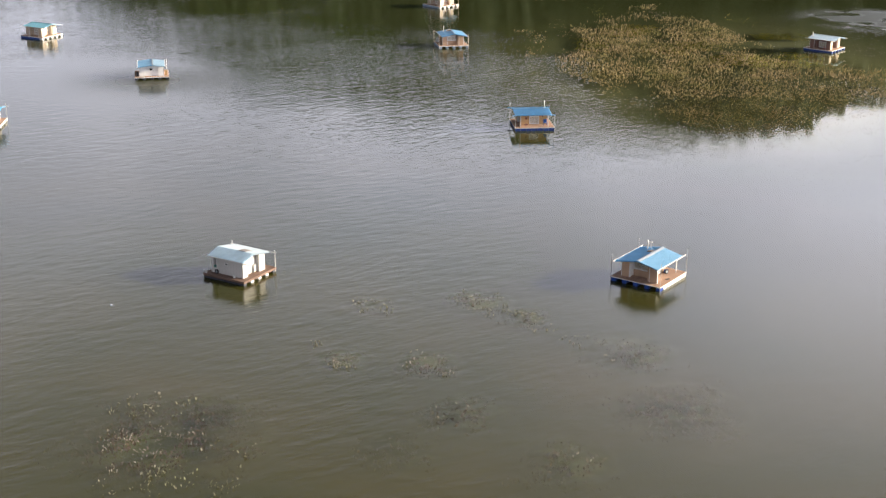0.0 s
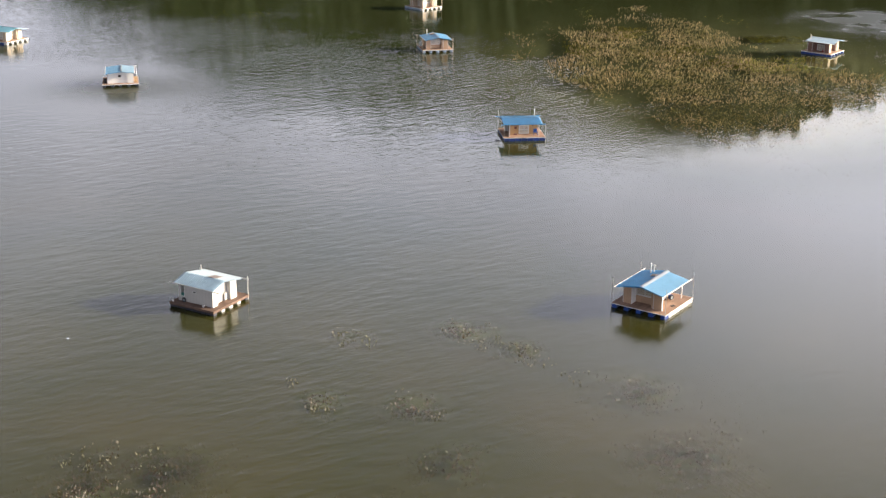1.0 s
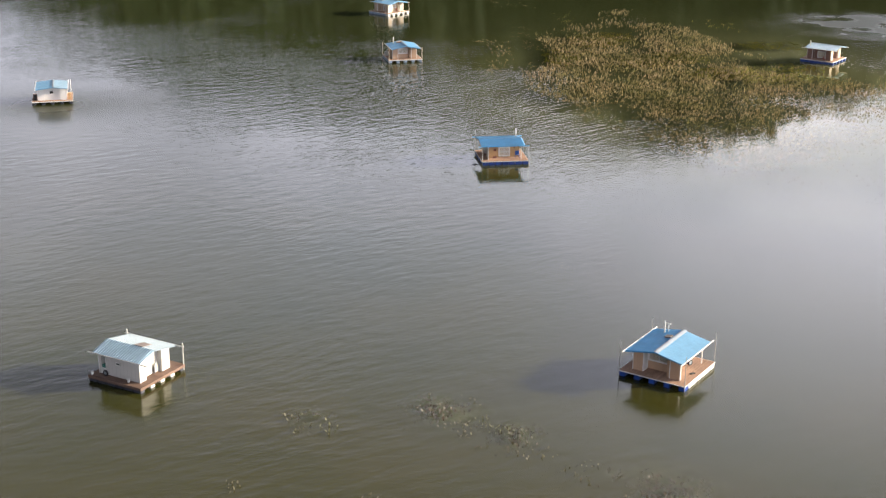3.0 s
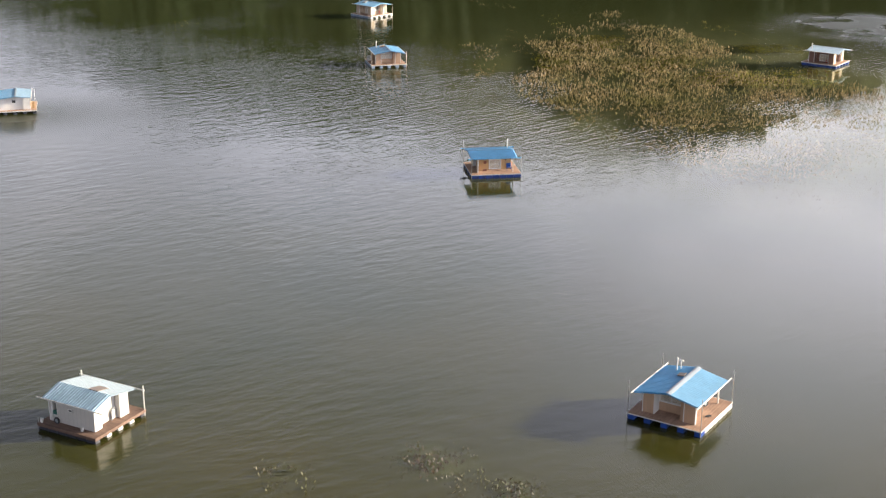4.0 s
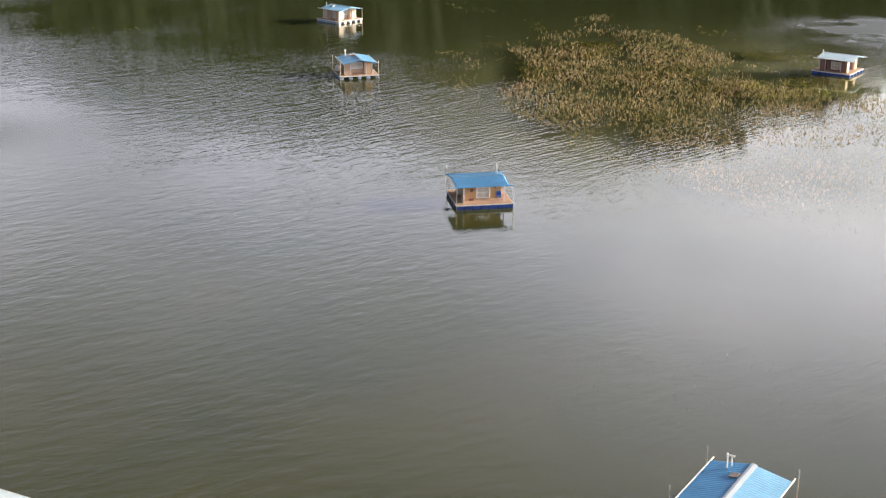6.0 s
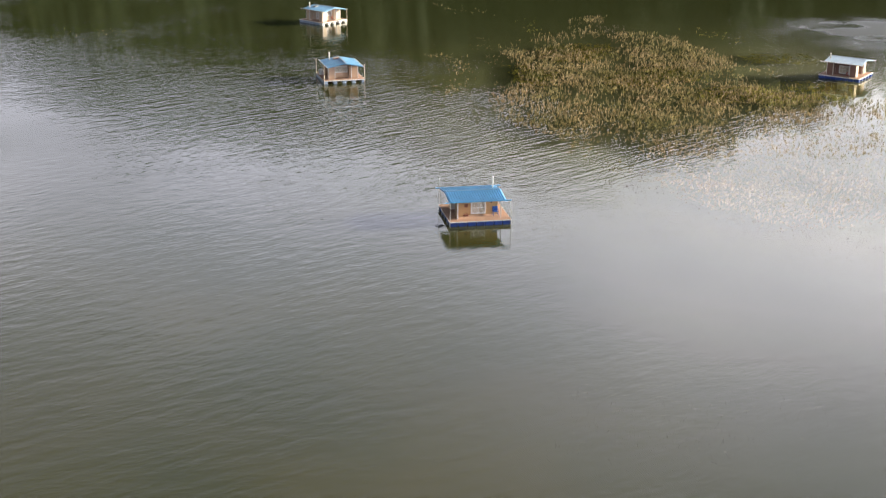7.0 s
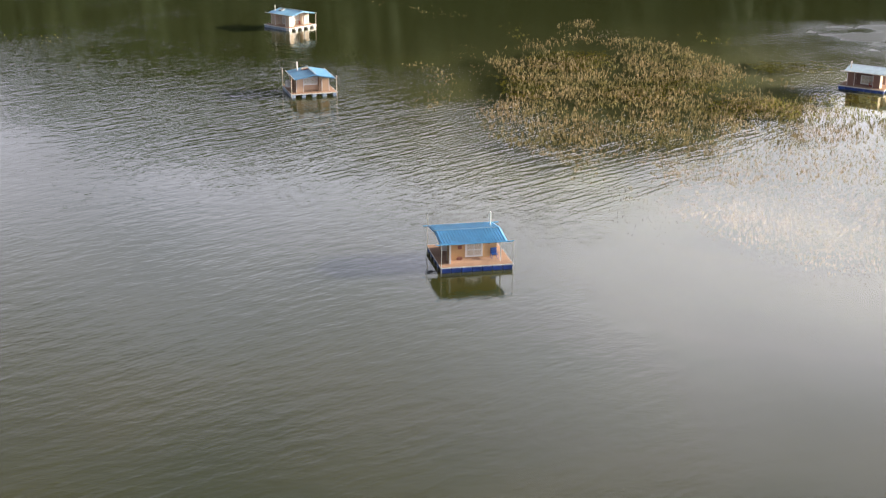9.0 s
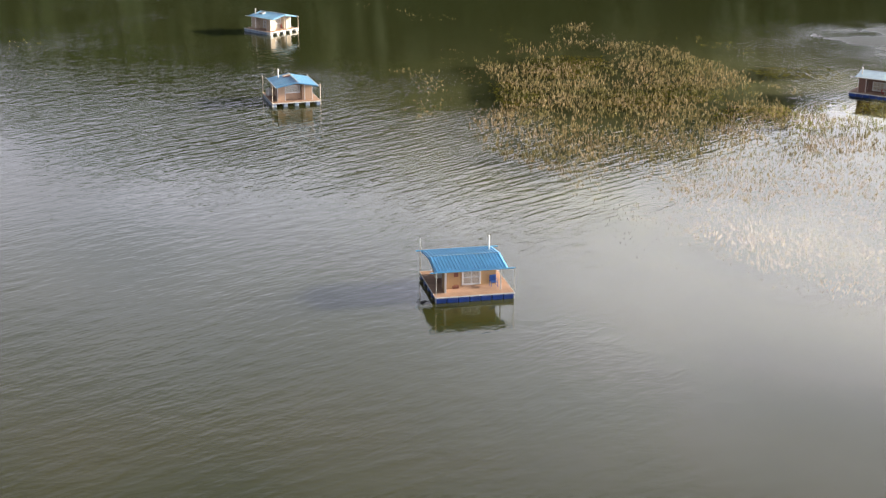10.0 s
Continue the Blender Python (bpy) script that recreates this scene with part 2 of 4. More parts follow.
    fine = nd(t, "ShaderNodeMapRange", in_1=0.0, in_2=0.4, in_3=0.0, in_4=1.0)
    t.links.new(total([spread(*r) for r in PAWS]), fine.inputs[0])
    for angle, length, wander, weight, patch, reach in ((48, 1.8, 9.0, 0.07, 0.05, open_water), (44, 0.95, 9.0, 0.17, 0.04, open_water), (-38, 1.3, 9.0, 0.08, 0.06, open_water),
                                                       (36, 0.6, 9.0, 0.20, 0.05, open_water), (38, 2.0, 8.0, 0.34, 0.08, surge), (33, 1.15, 8.0, 0.36, 0.06, surge), (42, 0.7, 8.0, 0.22, 0.06, surge),
                                                       (-73, 0.34, 4.0, 0.075, 0.25, fine), (-62, 0.46, 5.0, 0.06, 0.22, fine)):
        p = nd(t, "ShaderNodeMapping", in_Rotation=(0, 0, radians(angle + 90)), in_Scale=(1, 1.7 if reach is open_water else 3.0, 1))
        p.vector_type = "TEXTURE"
        t.links.new(c.outputs["Object"], p.inputs[0])
        n = nd(t, "ShaderNodeTexWave", in_Scale=0.314 / length, in_Distortion=wander, in_Detail=2.0, in_Detail_Scale=1.4)
        t.links.new(p.outputs[0], n.inputs["Vector"])
        peaked = nd(t, "ShaderNodeMath", operation="POWER", in_1=2.2)
        t.links.new(n.outputs["Fac"], peaked.inputs[0])
        trains = nd(t, "ShaderNodeTexNoise", in_Scale=patch, in_Detail=2.0)
        t.links.new(p.outputs[0], trains.inputs["Vector"])
        strength = ramp(t, trains.outputs[0], [(0.38, 0.15), (0.6, 1.0)])
        grown = nd(t, "ShaderNodeMath", operation="MULTIPLY")
        t.links.new(strength.outputs[0], grown.inputs[0])
        t.links.new(reach.outputs[0], grown.inputs[1])
        parts.append((peaked.outputs[0], weight * 1.25, grown.outputs[0]))
    for value, weight, factor in parts:
        k = nd(t, "ShaderNodeMath", operation="MULTIPLY", in_1=weight)
        t.links.new(value, k.inputs[0])
        if factor is not None:
            f = nd(t, "ShaderNodeMath", operation="MULTIPLY")
            t.links.new(k.outputs[0], f.inputs[0])
            t.links.new(factor, f.inputs[1])
            k = f
        height = k.outputs[0] if height is None else total([height, k.outputs[0]])
    high = nd(t, "ShaderNodeMath", operation="MULTIPLY")
    t.links.new(height, high.inputs[0])
    t.links.new(gust, high.inputs[1])
    bump = nd(t, "ShaderNodeBump", in_Strength=1.0, in_Distance=WAVE_HEIGHT)
    t.links.new(high.outputs[0], bump.inputs["Height"])
    t.links.new(bump.outputs[0], b.inputs["Normal"])
    t.links.new(bump.outputs[0], lens.inputs["Normal"])
    return m


WAVE_HEIGHT = 0.048
M_WATER = water_material()
M_BLUE = material("blue_roof_paint", (0.080, 0.32, 0.58), 0.42, vary=0.14, grain=3.0, stain=0.5)
M_PALE_BLUE = material("pale_blue_roof_paint", (0.16, 0.36, 0.55), 0.46, vary=0.12, grain=3.0, stain=0.5)
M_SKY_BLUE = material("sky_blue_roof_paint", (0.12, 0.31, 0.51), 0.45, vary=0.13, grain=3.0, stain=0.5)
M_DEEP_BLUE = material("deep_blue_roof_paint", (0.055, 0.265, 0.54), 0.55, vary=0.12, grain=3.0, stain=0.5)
M_TEAL = material("teal_roof_paint", (0.13, 0.34, 0.43), 0.45, vary=0.14, grain=3.0)
M_WHITE_BLUE = material("white_blue_roof_paint", (0.24, 0.37, 0.48), 0.55, vary=0.12, grain=3.0)
M_FROST = material("frosted_white_roof", (0.18, 0.235, 0.28), 0.6, vary=0.08, grain=3.0)
M_CAP = material("pale_ridge_sheet", (0.27, 0.32, 0.37), 0.5, vary=0.08, grain=3.0)
M_WHITE = material("white_paint", (0.66, 0.65, 0.62), 0.5, vary=0.07, grain=5.0)
M_DIRTY_WHITE = boards("white_panel_wall", (0.52, 0.505, 0.47), 0.45, 2, 0.55, 0.06, 0.25)
M_TAN = boards("tan_panel_wall", (0.45, 0.30, 0.195), 0.30, 2, 0.6, 0.07, 0.22)
M_BROWN = boards("brown_panel_wall", (0.20, 0.113, 0.087), 0.30, 2, 0.6, 0.10, 0.25)
M_OCHRE = boards("ochre_panel_wall", (0.41, 0.265, 0.130), 0.30, 2, 0.6, 0.08, 0.22)
M_DECK = boards("deck_boards", (0.41, 0.27, 0.195), 0.14, 0, 0.8, 0.22, 0.5, 0.12)
M_DECK_OLD = boards("weathered_deck_boards", (0.205, 0.138, 0.108), 0.14, 0, 0.8, 0.25, 0.5, 0.12)
M_FLOAT_BLUE = material("blue_plastic", (0.012, 0.055, 0.27), 0.35, vary=0.2, random_tint=0.25)
M_FLOAT_WHITE = material("white_plastic", (0.66, 0.65, 0.62), 0.4, vary=0.12, random_tint=0.15)
M_FLOAT_DARK = material("dark_plastic", (0.03, 0.035, 0.05), 0.5, vary=0.2, random_tint=0.25)
M_FLOAT_PALE = material("pale_blue_plastic", (0.28, 0.36, 0.48), 0.4, vary=0.15, random_tint=0.2)
M_STEEL = material("galvanised_steel", (0.52, 0.52, 0.50), 0.4, 0.7, 0.12)
M_DARK = material("black_rubber", (0.02, 0.02, 0.022), 0.6, vary=0.2)
M_RED = material("red_plastic", (0.45, 0.03, 0.03), 0.45)
M_CHAIR = material("blue_chair_plastic", (0.010, 0.060, 0.24), 0.4)
M_GREEN = material("green_plastic", (0.05, 0.20, 0.16), 0.45)
M_CRATE = material("brown_crate", (0.16, 0.06, 0.04), 0.6)
M_GREY = material("grey_board", (0.26, 0.29, 0.31), 0.6)
M_SKYLIGHT = material("dusty_brown_skylight", (0.20, 0.165, 0.14), 0.5)
M_CREAM = boards("cream_panel_wall", (0.52, 0.42, 0.31), 0.30, 2, 0.6, 0.07, 0.22)
M_CURTAIN = material("cream_curtain", (0.62, 0.54, 0.43), 0.8, vary=0.1)
M_REED = leafy("reed_stalk", [(0.145, 0.112, 0.042), (0.34, 0.265, 0.14), (0.52, 0.415, 0.26), (0.21, 0.162, 0.06), (0.42, 0.33, 0.195)], tufty=1.6)
M_STUBBLE = leafy("reed_stubble", [(0.10, 0.085, 0.075), (0.20, 0.17, 0.15), (0.14, 0.12, 0.105), (0.25, 0.21, 0.19)])
M_GREEN_WEED = leafy("yellow_green_weed", [(0.13, 0.12, 0.012), (0.20, 0.18, 0.02), (0.15, 0.15, 0.02), (0.24, 0.20, 0.03)])
M_SEDGE = leafy("green_sedge", [(0.17, 0.19, 0.035), (0.28, 0.26, 0.06), (0.36, 0.29, 0.11)])
M_LEAF = leafy("floating_leaf", [(0.13, 0.115, 0.085), (0.27, 0.24, 0.195), (0.18, 0.15, 0.125), (0.38, 0.345, 0.29)])
M_WOODS = leafy("forest_crown", [(0.015, 0.030, 0.010), (0.025, 0.043, 0.014), (0.038, 0.051, 0.017), (0.021, 0.037, 0.013)], 0.8, 0.1)
M_BED = material("lake_bed", (0.042, 0.050, 0.016), 0.9, vary=0.25, grain=0.6, stain=0.05)
M_WEED = leafy("brown_pondweed", [(0.055, 0.036, 0.026), (0.085, 0.055, 0.040), (0.065, 0.048, 0.030), (0.10, 0.070, 0.052)])
M_SOIL = material("forest_floor", (0.026, 0.035, 0.014), 0.9, vary=0.3, grain=0.2, stain=0.02)


def glass_material():
    m = bpy.data.materials.new("window_glass")
    m.use_nodes = True
    b = m.node_tree.nodes["Principled BSDF"]
    b.inputs["Base Color"].default_value = (0.93, 0.95, 0.95, 1)
    b.inputs["Roughness"].default_value, b.inputs["IOR"].default_value = 0.03, 1.5
    b.inputs["Transmission Weight"].default_value = 1.0
    return m


M_GLASS = glass_material()


# ---- building helpers ----
def thing(name, m, label, category, group=""):
    ob = new(name)
    ob.empty_display_size = 0.3
    ob.matrix_basis = m
    return tagged(ob, label, category, group)


def part(name, bm, mat, parent=None, label="", m=None, smooth=False):
    """Links a bmesh as one mesh object, under a thing or part if given."""
    me = bpy.data.meshes.new(name)
    if smooth:
        for f in bm.faces:
            f.smooth = True
    bm.to_mesh(me)
    bm.free()
    me.materials.append(mat)
    ob = new(name, me)
    if parent is not None:
        ob.parent = parent
    if m is not None:
        ob.matrix_basis = m
    if label:
        tagged(ob, label)
    return ob


def shared(name, me, parent, m):
    ob = new(name, me)
    ob.parent = parent
    ob.matrix_basis = m
    return ob


def box(x0, y0, z0, x1, y1, z1, bevel=0.0, bm=None):
    bm = bm or bmesh.new()
    made = bmesh.ops.create_cube(bm, size=1, matrix=Matrix.Translation(((x0 + x1) / 2, (y0 + y1) / 2, (z0 + z1) / 2)) @ Matrix.Diagonal((abs(x1 - x0), abs(y1 - y0), abs(z1 - z0), 1)))
    if bevel:
        edges = list({e for v in made["verts"] for e in v.link_edges})
        bmesh.ops.bevel(bm, geom=edges, offset=bevel, segments=2, affect="EDGES", profile=0.5)
    return bm


def rod(a, b, r, sides=10, bm=None, r2=None):
    bm = bm or bmesh.new()
    a, b = Vector(a), Vector(b)
    m = Matrix.Translation((a + b) / 2) @ (b - a).to_track_quat("Z", "Y").to_matrix().to_4x4()
    bmesh.ops.create_cone(bm, cap_ends=True, segments=sides, radius1=r, radius2=r if r2 is None else r2, depth=(b - a).length, matrix=m)
    return bm


def mesh_of(name, verts, faces, mat):
    me = bpy.data.meshes.new(name)
    me.from_pydata(verts, [], faces)
    me.materials.append(mat)
    me.update()
    return me


# ---- lake and shores ----
LAKE_MIDDLE = Vector((0.0, 250.0, 0.0))
# how high the wooded skyline stands over the lake, in degrees, by compass bearing from the far shore
SKYLINE = [(-180, 5), (-120, 5), (-60, 5), (-35, 4.5), (-25, 5.2), (-20, 7.9), (-16, 11.0), (-12, 13.0), (-8, 14.0), (-3, 14.4), (3, 15.3), (8, 16.0),
           (13, 16.2), (17, 16.0), (22, 14.6), (25, 13.1), (28, 11.6), (32, 10.6), (36, 10.2), (50, 9), (65, 6), (120, 5), (180, 5)]
CREST, SHORE = 520.0, 300.0


def skyline(bearing):
    xs, ys = [p[0] for p in SKYLINE], [p[1] for p in SKYLINE]
    return float(np.interp(bearing, xs, ys))


def land(bearing, r):
    """The ground's height over the lake at a bearing and distance from the lake's middle."""
    shore = SHORE + 25 * noise.noise((math.cos(radians(bearing)) * 3, math.sin(radians(bearing)) * 3, 5)) + (160 if abs(bearing) > 110 else 0)
    top = max(6, math.tan(radians(skyline(bearing))) * CREST - 11)
    s = (r - shore) / (CREST + 60 - shore)
    rough = noise.noise((math.sin(radians(bearing)) * r / 60, math.cos(radians(bearing)) * r / 60, 2)) * 6
    if s < 0:
        return -4 + 4 * max(-1, s)
    return top * (1 - (1 - min(s, 1)) ** 1.4) * (1 + 0.12 * max(0, s - 1)) + rough * min(s * 3, 1) + 0.4


bm = bmesh.new()
ring = [bm.verts.new((3800 * math.cos(2 * math.pi * i / 64), 3800 * math.sin(2 * math.pi * i / 64), 0)) for i in range(64)]
bm.faces.new(ring)
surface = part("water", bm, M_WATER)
surface.visible_shadow = False
bm = bmesh.new()
ring = [bm.verts.new((900 * math.cos(2 * math.pi * i / 48), 250 + 900 * math.sin(2 * math.pi * i / 48), -1.5)) for i in range(48)]
bm.faces.new(ring)
tagged(part("lake_bed", bm, M_BED), "silty olive-brown lake bed", "ground", kind="structure")
tagged(surface, "murky olive-green lake water with wind ripples", "water", kind="structure")

verts, faces = [], []
bearings = [i * 2.5 - 180 for i in range(145)]
radii = [280, 300, 320, 345, 370, 400, 430, 460, 490, 520, 560, 620, 720, 900, 1300]
for a in bearings:
    for r in radii:
        verts.append((LAKE_MIDDLE.x + r * math.sin(radians(a)), LAKE_MIDDLE.y + r * math.cos(radians(a)), land(a, r)))
n = len(radii)
for i in range(len(bearings) - 1):
    for j in range(n - 1):
        faces.append((i * n + j, i * n + j + 1, (i + 1) * n + j + 1, (i + 1) * n + j))
hills = new("ground", mesh_of("ground", verts, faces, M_SOIL))
tagged(hills, "wooded hillsides that rise from the lake shore", "hill", kind="structure")


def crown_shape(seed):
    """An uneven crown of several lumps, one unit wide."""
    rng = random.Random(seed)
    b = bmesh.new()
    for k in range(5):
        a = rng.uniform(0, 6.3)
        m = Matrix.Translation((0.25 * math.cos(a), 0.25 * math.sin(a), rng.uniform(0.1, 0.75))) @ Matrix.Diagonal((rng.uniform(0.3, 0.45), rng.uniform(0.3, 0.45), rng.uniform(0.3, 0.5), 1))
        bmesh.ops.create_icosphere(b, subdivisions=1, radius=1, matrix=m)
    for v in b.verts:
        v.co += Vector((rng.uniform(-1, 1), rng.uniform(-1, 1), rng.uniform(-1, 1))) * 0.06
    vs = np.array([v.co[:] for v in b.verts])
    fs = np.array([[v.index for v in f.verts] for f in b.faces])
    b.free()
    return vs, fs


def woods():
    shapes = [crown_shape(s) for s in range(4)]
    rng = random.Random(7)
    allv, allf, base = [], [], 0
    for _ in range(2600):
        a = rng.triangular(-80, 95, 6)
        r = rng.uniform(SHORE + 25, CREST + 45)
        z = land(a, r)
        if z < 1:
            continue
        vs, fs = shapes[rng.randrange(4)]
        w, h, turn = rng.uniform(8, 15), rng.uniform(10, 13) if r > CREST - 60 else rng.uniform(9, 17), rng.uniform(0, 6.3)
        c, s = math.cos(turn), math.sin(turn)
        p = np.stack([(vs[:, 0] * c - vs[:, 1] * s) * w, (vs[:, 0] * s + vs[:, 1] * c) * w, vs[:, 2] * h], 1)
        allv.append(p + np.array((LAKE_MIDDLE.x + r * math.sin(radians(a)), LAKE_MIDDLE.y + r * math.cos(radians(a)), z - 1)))
        allf.append(fs + base)
        base += len(vs)
    me = mesh_of("far_woods", np.concatenate(allv).tolist(), np.concatenate(allf).tolist(), M_WOODS)
    tagged(new("far_woods", me), "dense dark-green wood on the far hillside", "forest", kind="stuff")


woods()


# ---- floating cabins ----
DECK = 0.55


def window(parent, width, height, m, panes=2, bar=None, name="window", mat=None):
    """A white window with its panes; the local wall is the plane y = 0, outside is -y, and z = 0 its sill."""
    w = part(name, box(-width / 2 - 0.02, -0.02, 0.0, width / 2 + 0.02, 0.0, height), mat or M_CURTAIN, parent, m=m)
    f, t = (0.14 if mat is None else 0.05), 0.09
    part("window_frame", box(-width / 2, -t, 0, width / 2, -0.022, f), M_WHITE, w)
    part("window_frame", box(-width / 2, -t, height - f, width / 2, -0.022, height), M_WHITE, w)
    for x in (-width / 2 + f / 2, width / 2 - f / 2):
        part("window_frame", box(x - f / 2, -t - 0.003, f, x + f / 2, -0.022, height - f), M_WHITE, w)
    inner = width - 2 * f
    for k in range(1, panes):
        x = -inner / 2 + inner * k / panes
        part("mullion", box(x - 0.035, -t - 0.003, f, x + 0.035, -0.022, height - f), M_WHITE, w)
    if bar:
        part("transom", box(-inner / 2, -t + 0.004, bar - 0.035, inner / 2, -0.024, bar + 0.035), M_WHITE, w)
    for k in range(panes):
        x0 = -inner / 2 + inner * k / panes + 0.04
        p = part("pane", box(x0, -0.065, f, x0 + inner / panes - 0.08, -0.055, height - f), M_GLASS, w)
        p.visible_shadow = False
    return w


class Cabin:
    """A cabin on a raft of plastic floats. Local -y is its gable front, z = 0 the water, x = 0 the middle."""

    def __init__(self, m, label, half=(3.4, 3.5), eave=(2.88, 3.05), ridge_x=0.12, roof_y=(-3.5, 3.0), eave_z=2.72, ridge_z=3.28, roof=(None, None), walls=None,
                 deck=None, cap=None, edge=True, ends=None, rows=(None, None), floats=5, blocks=7, rib=0.06, cap_width=0.34, skirt=0.13):
        self.half, self.eave, self.ridge_x, self.eave_z, self.ridge_z = half, eave, ridge_x, eave_z, ridge_z
        self.rib, self.cap_width = rib, cap_width
        self.ob = thing("floating_cabin", m, label, "cabin", "floating cabins on the lake")
        hx, hy = half
        d = part("deck", box(-hx, -hy, DECK - 0.07, hx, hy, DECK), deck, self.ob)
        for x0, y0, x1, y1 in ((-hx - 0.03, -hy - 0.03, hx + 0.03, -hy), (-hx - 0.03, hy, hx + 0.03, hy + 0.03), (-hx - 0.03, -hy, -hx, hy), (hx, -hy, hx + 0.03, hy)):
            part("edge_board", box(x0, y0, DECK - skirt, x1, y1, DECK + 0.012), M_WHITE if edge else deck, d)
        for y in (-hy + 0.5, 0.0, hy - 0.5):
            part("joist", box(-hx + 0.05, y - 0.05, DECK - 0.20, hx - 0.05, y + 0.05, DECK - 0.072), M_DARK, d)
        # rows of float blocks from front to back; the outer rows are whole, of the inner ones the ends show
        step = 2 * hy / blocks
        shape = box(-0.30, -step / 2 + 0.03, -0.32, 0.30, step / 2 - 0.03, 0.32, 0.07)
        meshes = {}
        for mat in {rows[0], rows[1], ends}:
            me = bpy.data.meshes.new("float")
            shape.to_mesh(me)
            me.materials.append(mat)
            meshes[mat] = me
        shape.free()
        for k in range(floats):
            x = -hx + 0.32 + (2 * hx - 0.64) * k / (floats - 1)
            for j in range(blocks):
                if 0 < k < floats - 1 and 0 < j < blocks - 1:
                    continue
                mat = ends if 0 < k < floats - 1 or (j == 0 and edge) else rows[0] if k == 0 else rows[1]
                shared("float", meshes[mat], self.ob, pose(x, -hy + step * (j + 0.5), 0.10))
        self.roofing(roof, roof_y, cap)

    def roof_height(self, x):
        s = (x - self.ridge_x) / ((self.eave[1] - self.ridge_x) if x > self.ridge_x else (self.eave[0] + self.ridge_x))
        return self.ridge_z - (self.ridge_z - self.eave_z) * abs(s)

    def roofing(self, mats, roof_y, cap):
        y0, y1 = roof_y
        pitch = 0.29
        ys = []
        for k in range(int((y1 - y0) / pitch)):
            y = y0 + k * pitch
            ys += [(y, 0), (y + 0.16, 0), (y + 0.18, self.rib), (y + 0.27, self.rib)]
        ys.append((y1, 0))
        for side, mat in zip((-1, 1), mats):
            xs = [self.ridge_x + (side * self.eave[side > 0] - self.ridge_x) * s for s in (0, 0.25, 0.5, 0.75, 1.0)]
            verts = [(x, y, self.roof_height(x) + dz) for x in xs for y, dz in ys]
            n = len(ys)
            faces = [(i * n + j, i * n + j + 1, (i + 1) * n + j + 1, (i + 1) * n + j) for i in range(4) for j in range(n - 1)]
            if side < 0:
                faces = [f[::-1] for f in faces]
            ob = new("roof_panel", mesh_of("roof_panel", verts, [f[::-1] for f in faces], mat))
            ob.parent = self.ob
            s = ob.modifiers.new("thickness", "SOLIDIFY")
            s.thickness, s.offset = 0.03, -1
            # gable trim under the sheet's front and back edges
            for y in (y0 + 0.05, y1 - 0.05):
                b = bmesh.new()
                for a, c in zip(xs, xs[1:]):
                    za, zc = self.roof_height(a) - 0.035, self.roof_height(c) - 0.035
                    vs = [b.verts.new(p) for p in ((a, y - 0.03, za), (c, y - 0.03, zc), (c, y - 0.03, zc - 0.12), (a, y - 0.03, za - 0.12),
                                                   (a, y + 0.03, za), (c, y + 0.03, zc), (c, y + 0.03, zc - 0.12), (a, y + 0.03, za - 0.12))]
                    for q in ((0, 1, 2, 3), (7, 6, 5, 4), (0, 4, 5, 1), (3, 2, 6, 7)):
                        b.faces.new([vs[i] for i in q])
                bmesh.ops.recalc_face_normals(b, faces=b.faces)
                part("barge_board", b, mat, self.ob)
        if cap:
            x0, x1 = self.ridge_x - 0.03, self.ridge_x + self.cap_width - 0.03
            b = bmesh.new()
            rows = [(x0, self.roof_height(x0) + 0.07), (self.ridge_x + 0.35 * self.cap_width, self.roof_height(self.ridge_x) + 0.085), (x1, self.roof_height(x1) + 0.07)]
            top = [[b.verts.new((x, y, z)) for x, z in rows] for y in (y0 - 0.02, y1 + 0.02)]
            low = [[b.verts.new((x, y, z - 0.03)) for x, z in rows] for y in (y0 - 0.02, y1 + 0.02)]
            for i in range(2):
                b.faces.new((top[0][i], top[0][i + 1], top[1][i + 1], top[1][i]))
                b.faces.new((low[0][i + 1], low[0][i], low[1][i], low[1][i + 1]))
            b.faces.new((top[0][0], top[1][0], low[1][0], low[0][0]))
            b.faces.new((top[1][2], top[0][2], low[0][2], low[1][2]))
            part("ridge_cap", b, cap, self.ob)

    def gutter(self, mat, y0=-3.95, y1=3.6, sides=(-1, 1)):
        for s in sides:
            part("gutter_rail", rod((s * (self.eave[s > 0] + 0.03), y0, self.eave_z - 0.02), (s * (self.eave[s > 0] + 0.03), y1, self.eave_z - 0.02), 0.055, 8), mat, self.ob)

    def block(self, x0, y0, x1, y1, mat, trim=True, name="wall"):
        """A walled-in piece of the cabin up to the underside of the roof, with white corner strips."""
        xs = sorted({x0, x1} | ({self.ridge_x} if x0 < self.ridge_x < x1 else set()))
        b = bmesh.new()
        rows = []
        for y in (y0, y1):
            rows.append(([b.verts.new((x, y, DECK)) for x in xs], [b.verts.new((x, y, self.roof_height(x) - 0.07)) for x in xs]))
        (lo0, hi0), (lo1, hi1) = rows
        for i in range(len(xs) - 1):
            b.faces.new((lo0[i], lo0[i + 1], hi0[i + 1], hi0[i]))
            b.faces.new((lo1[i + 1], lo1[i], hi1[i], hi1[i + 1]))
            b.faces.new((hi0[i], hi0[i + 1], hi1[i + 1], hi1[i]))
        b.faces.new((lo1[0], lo0[0], hi0[0], hi1[0]))
        b.faces.new((lo0[-1], lo1[-1], hi1[-1], hi0[-1]))
        w = part(name, b, mat, self.ob)
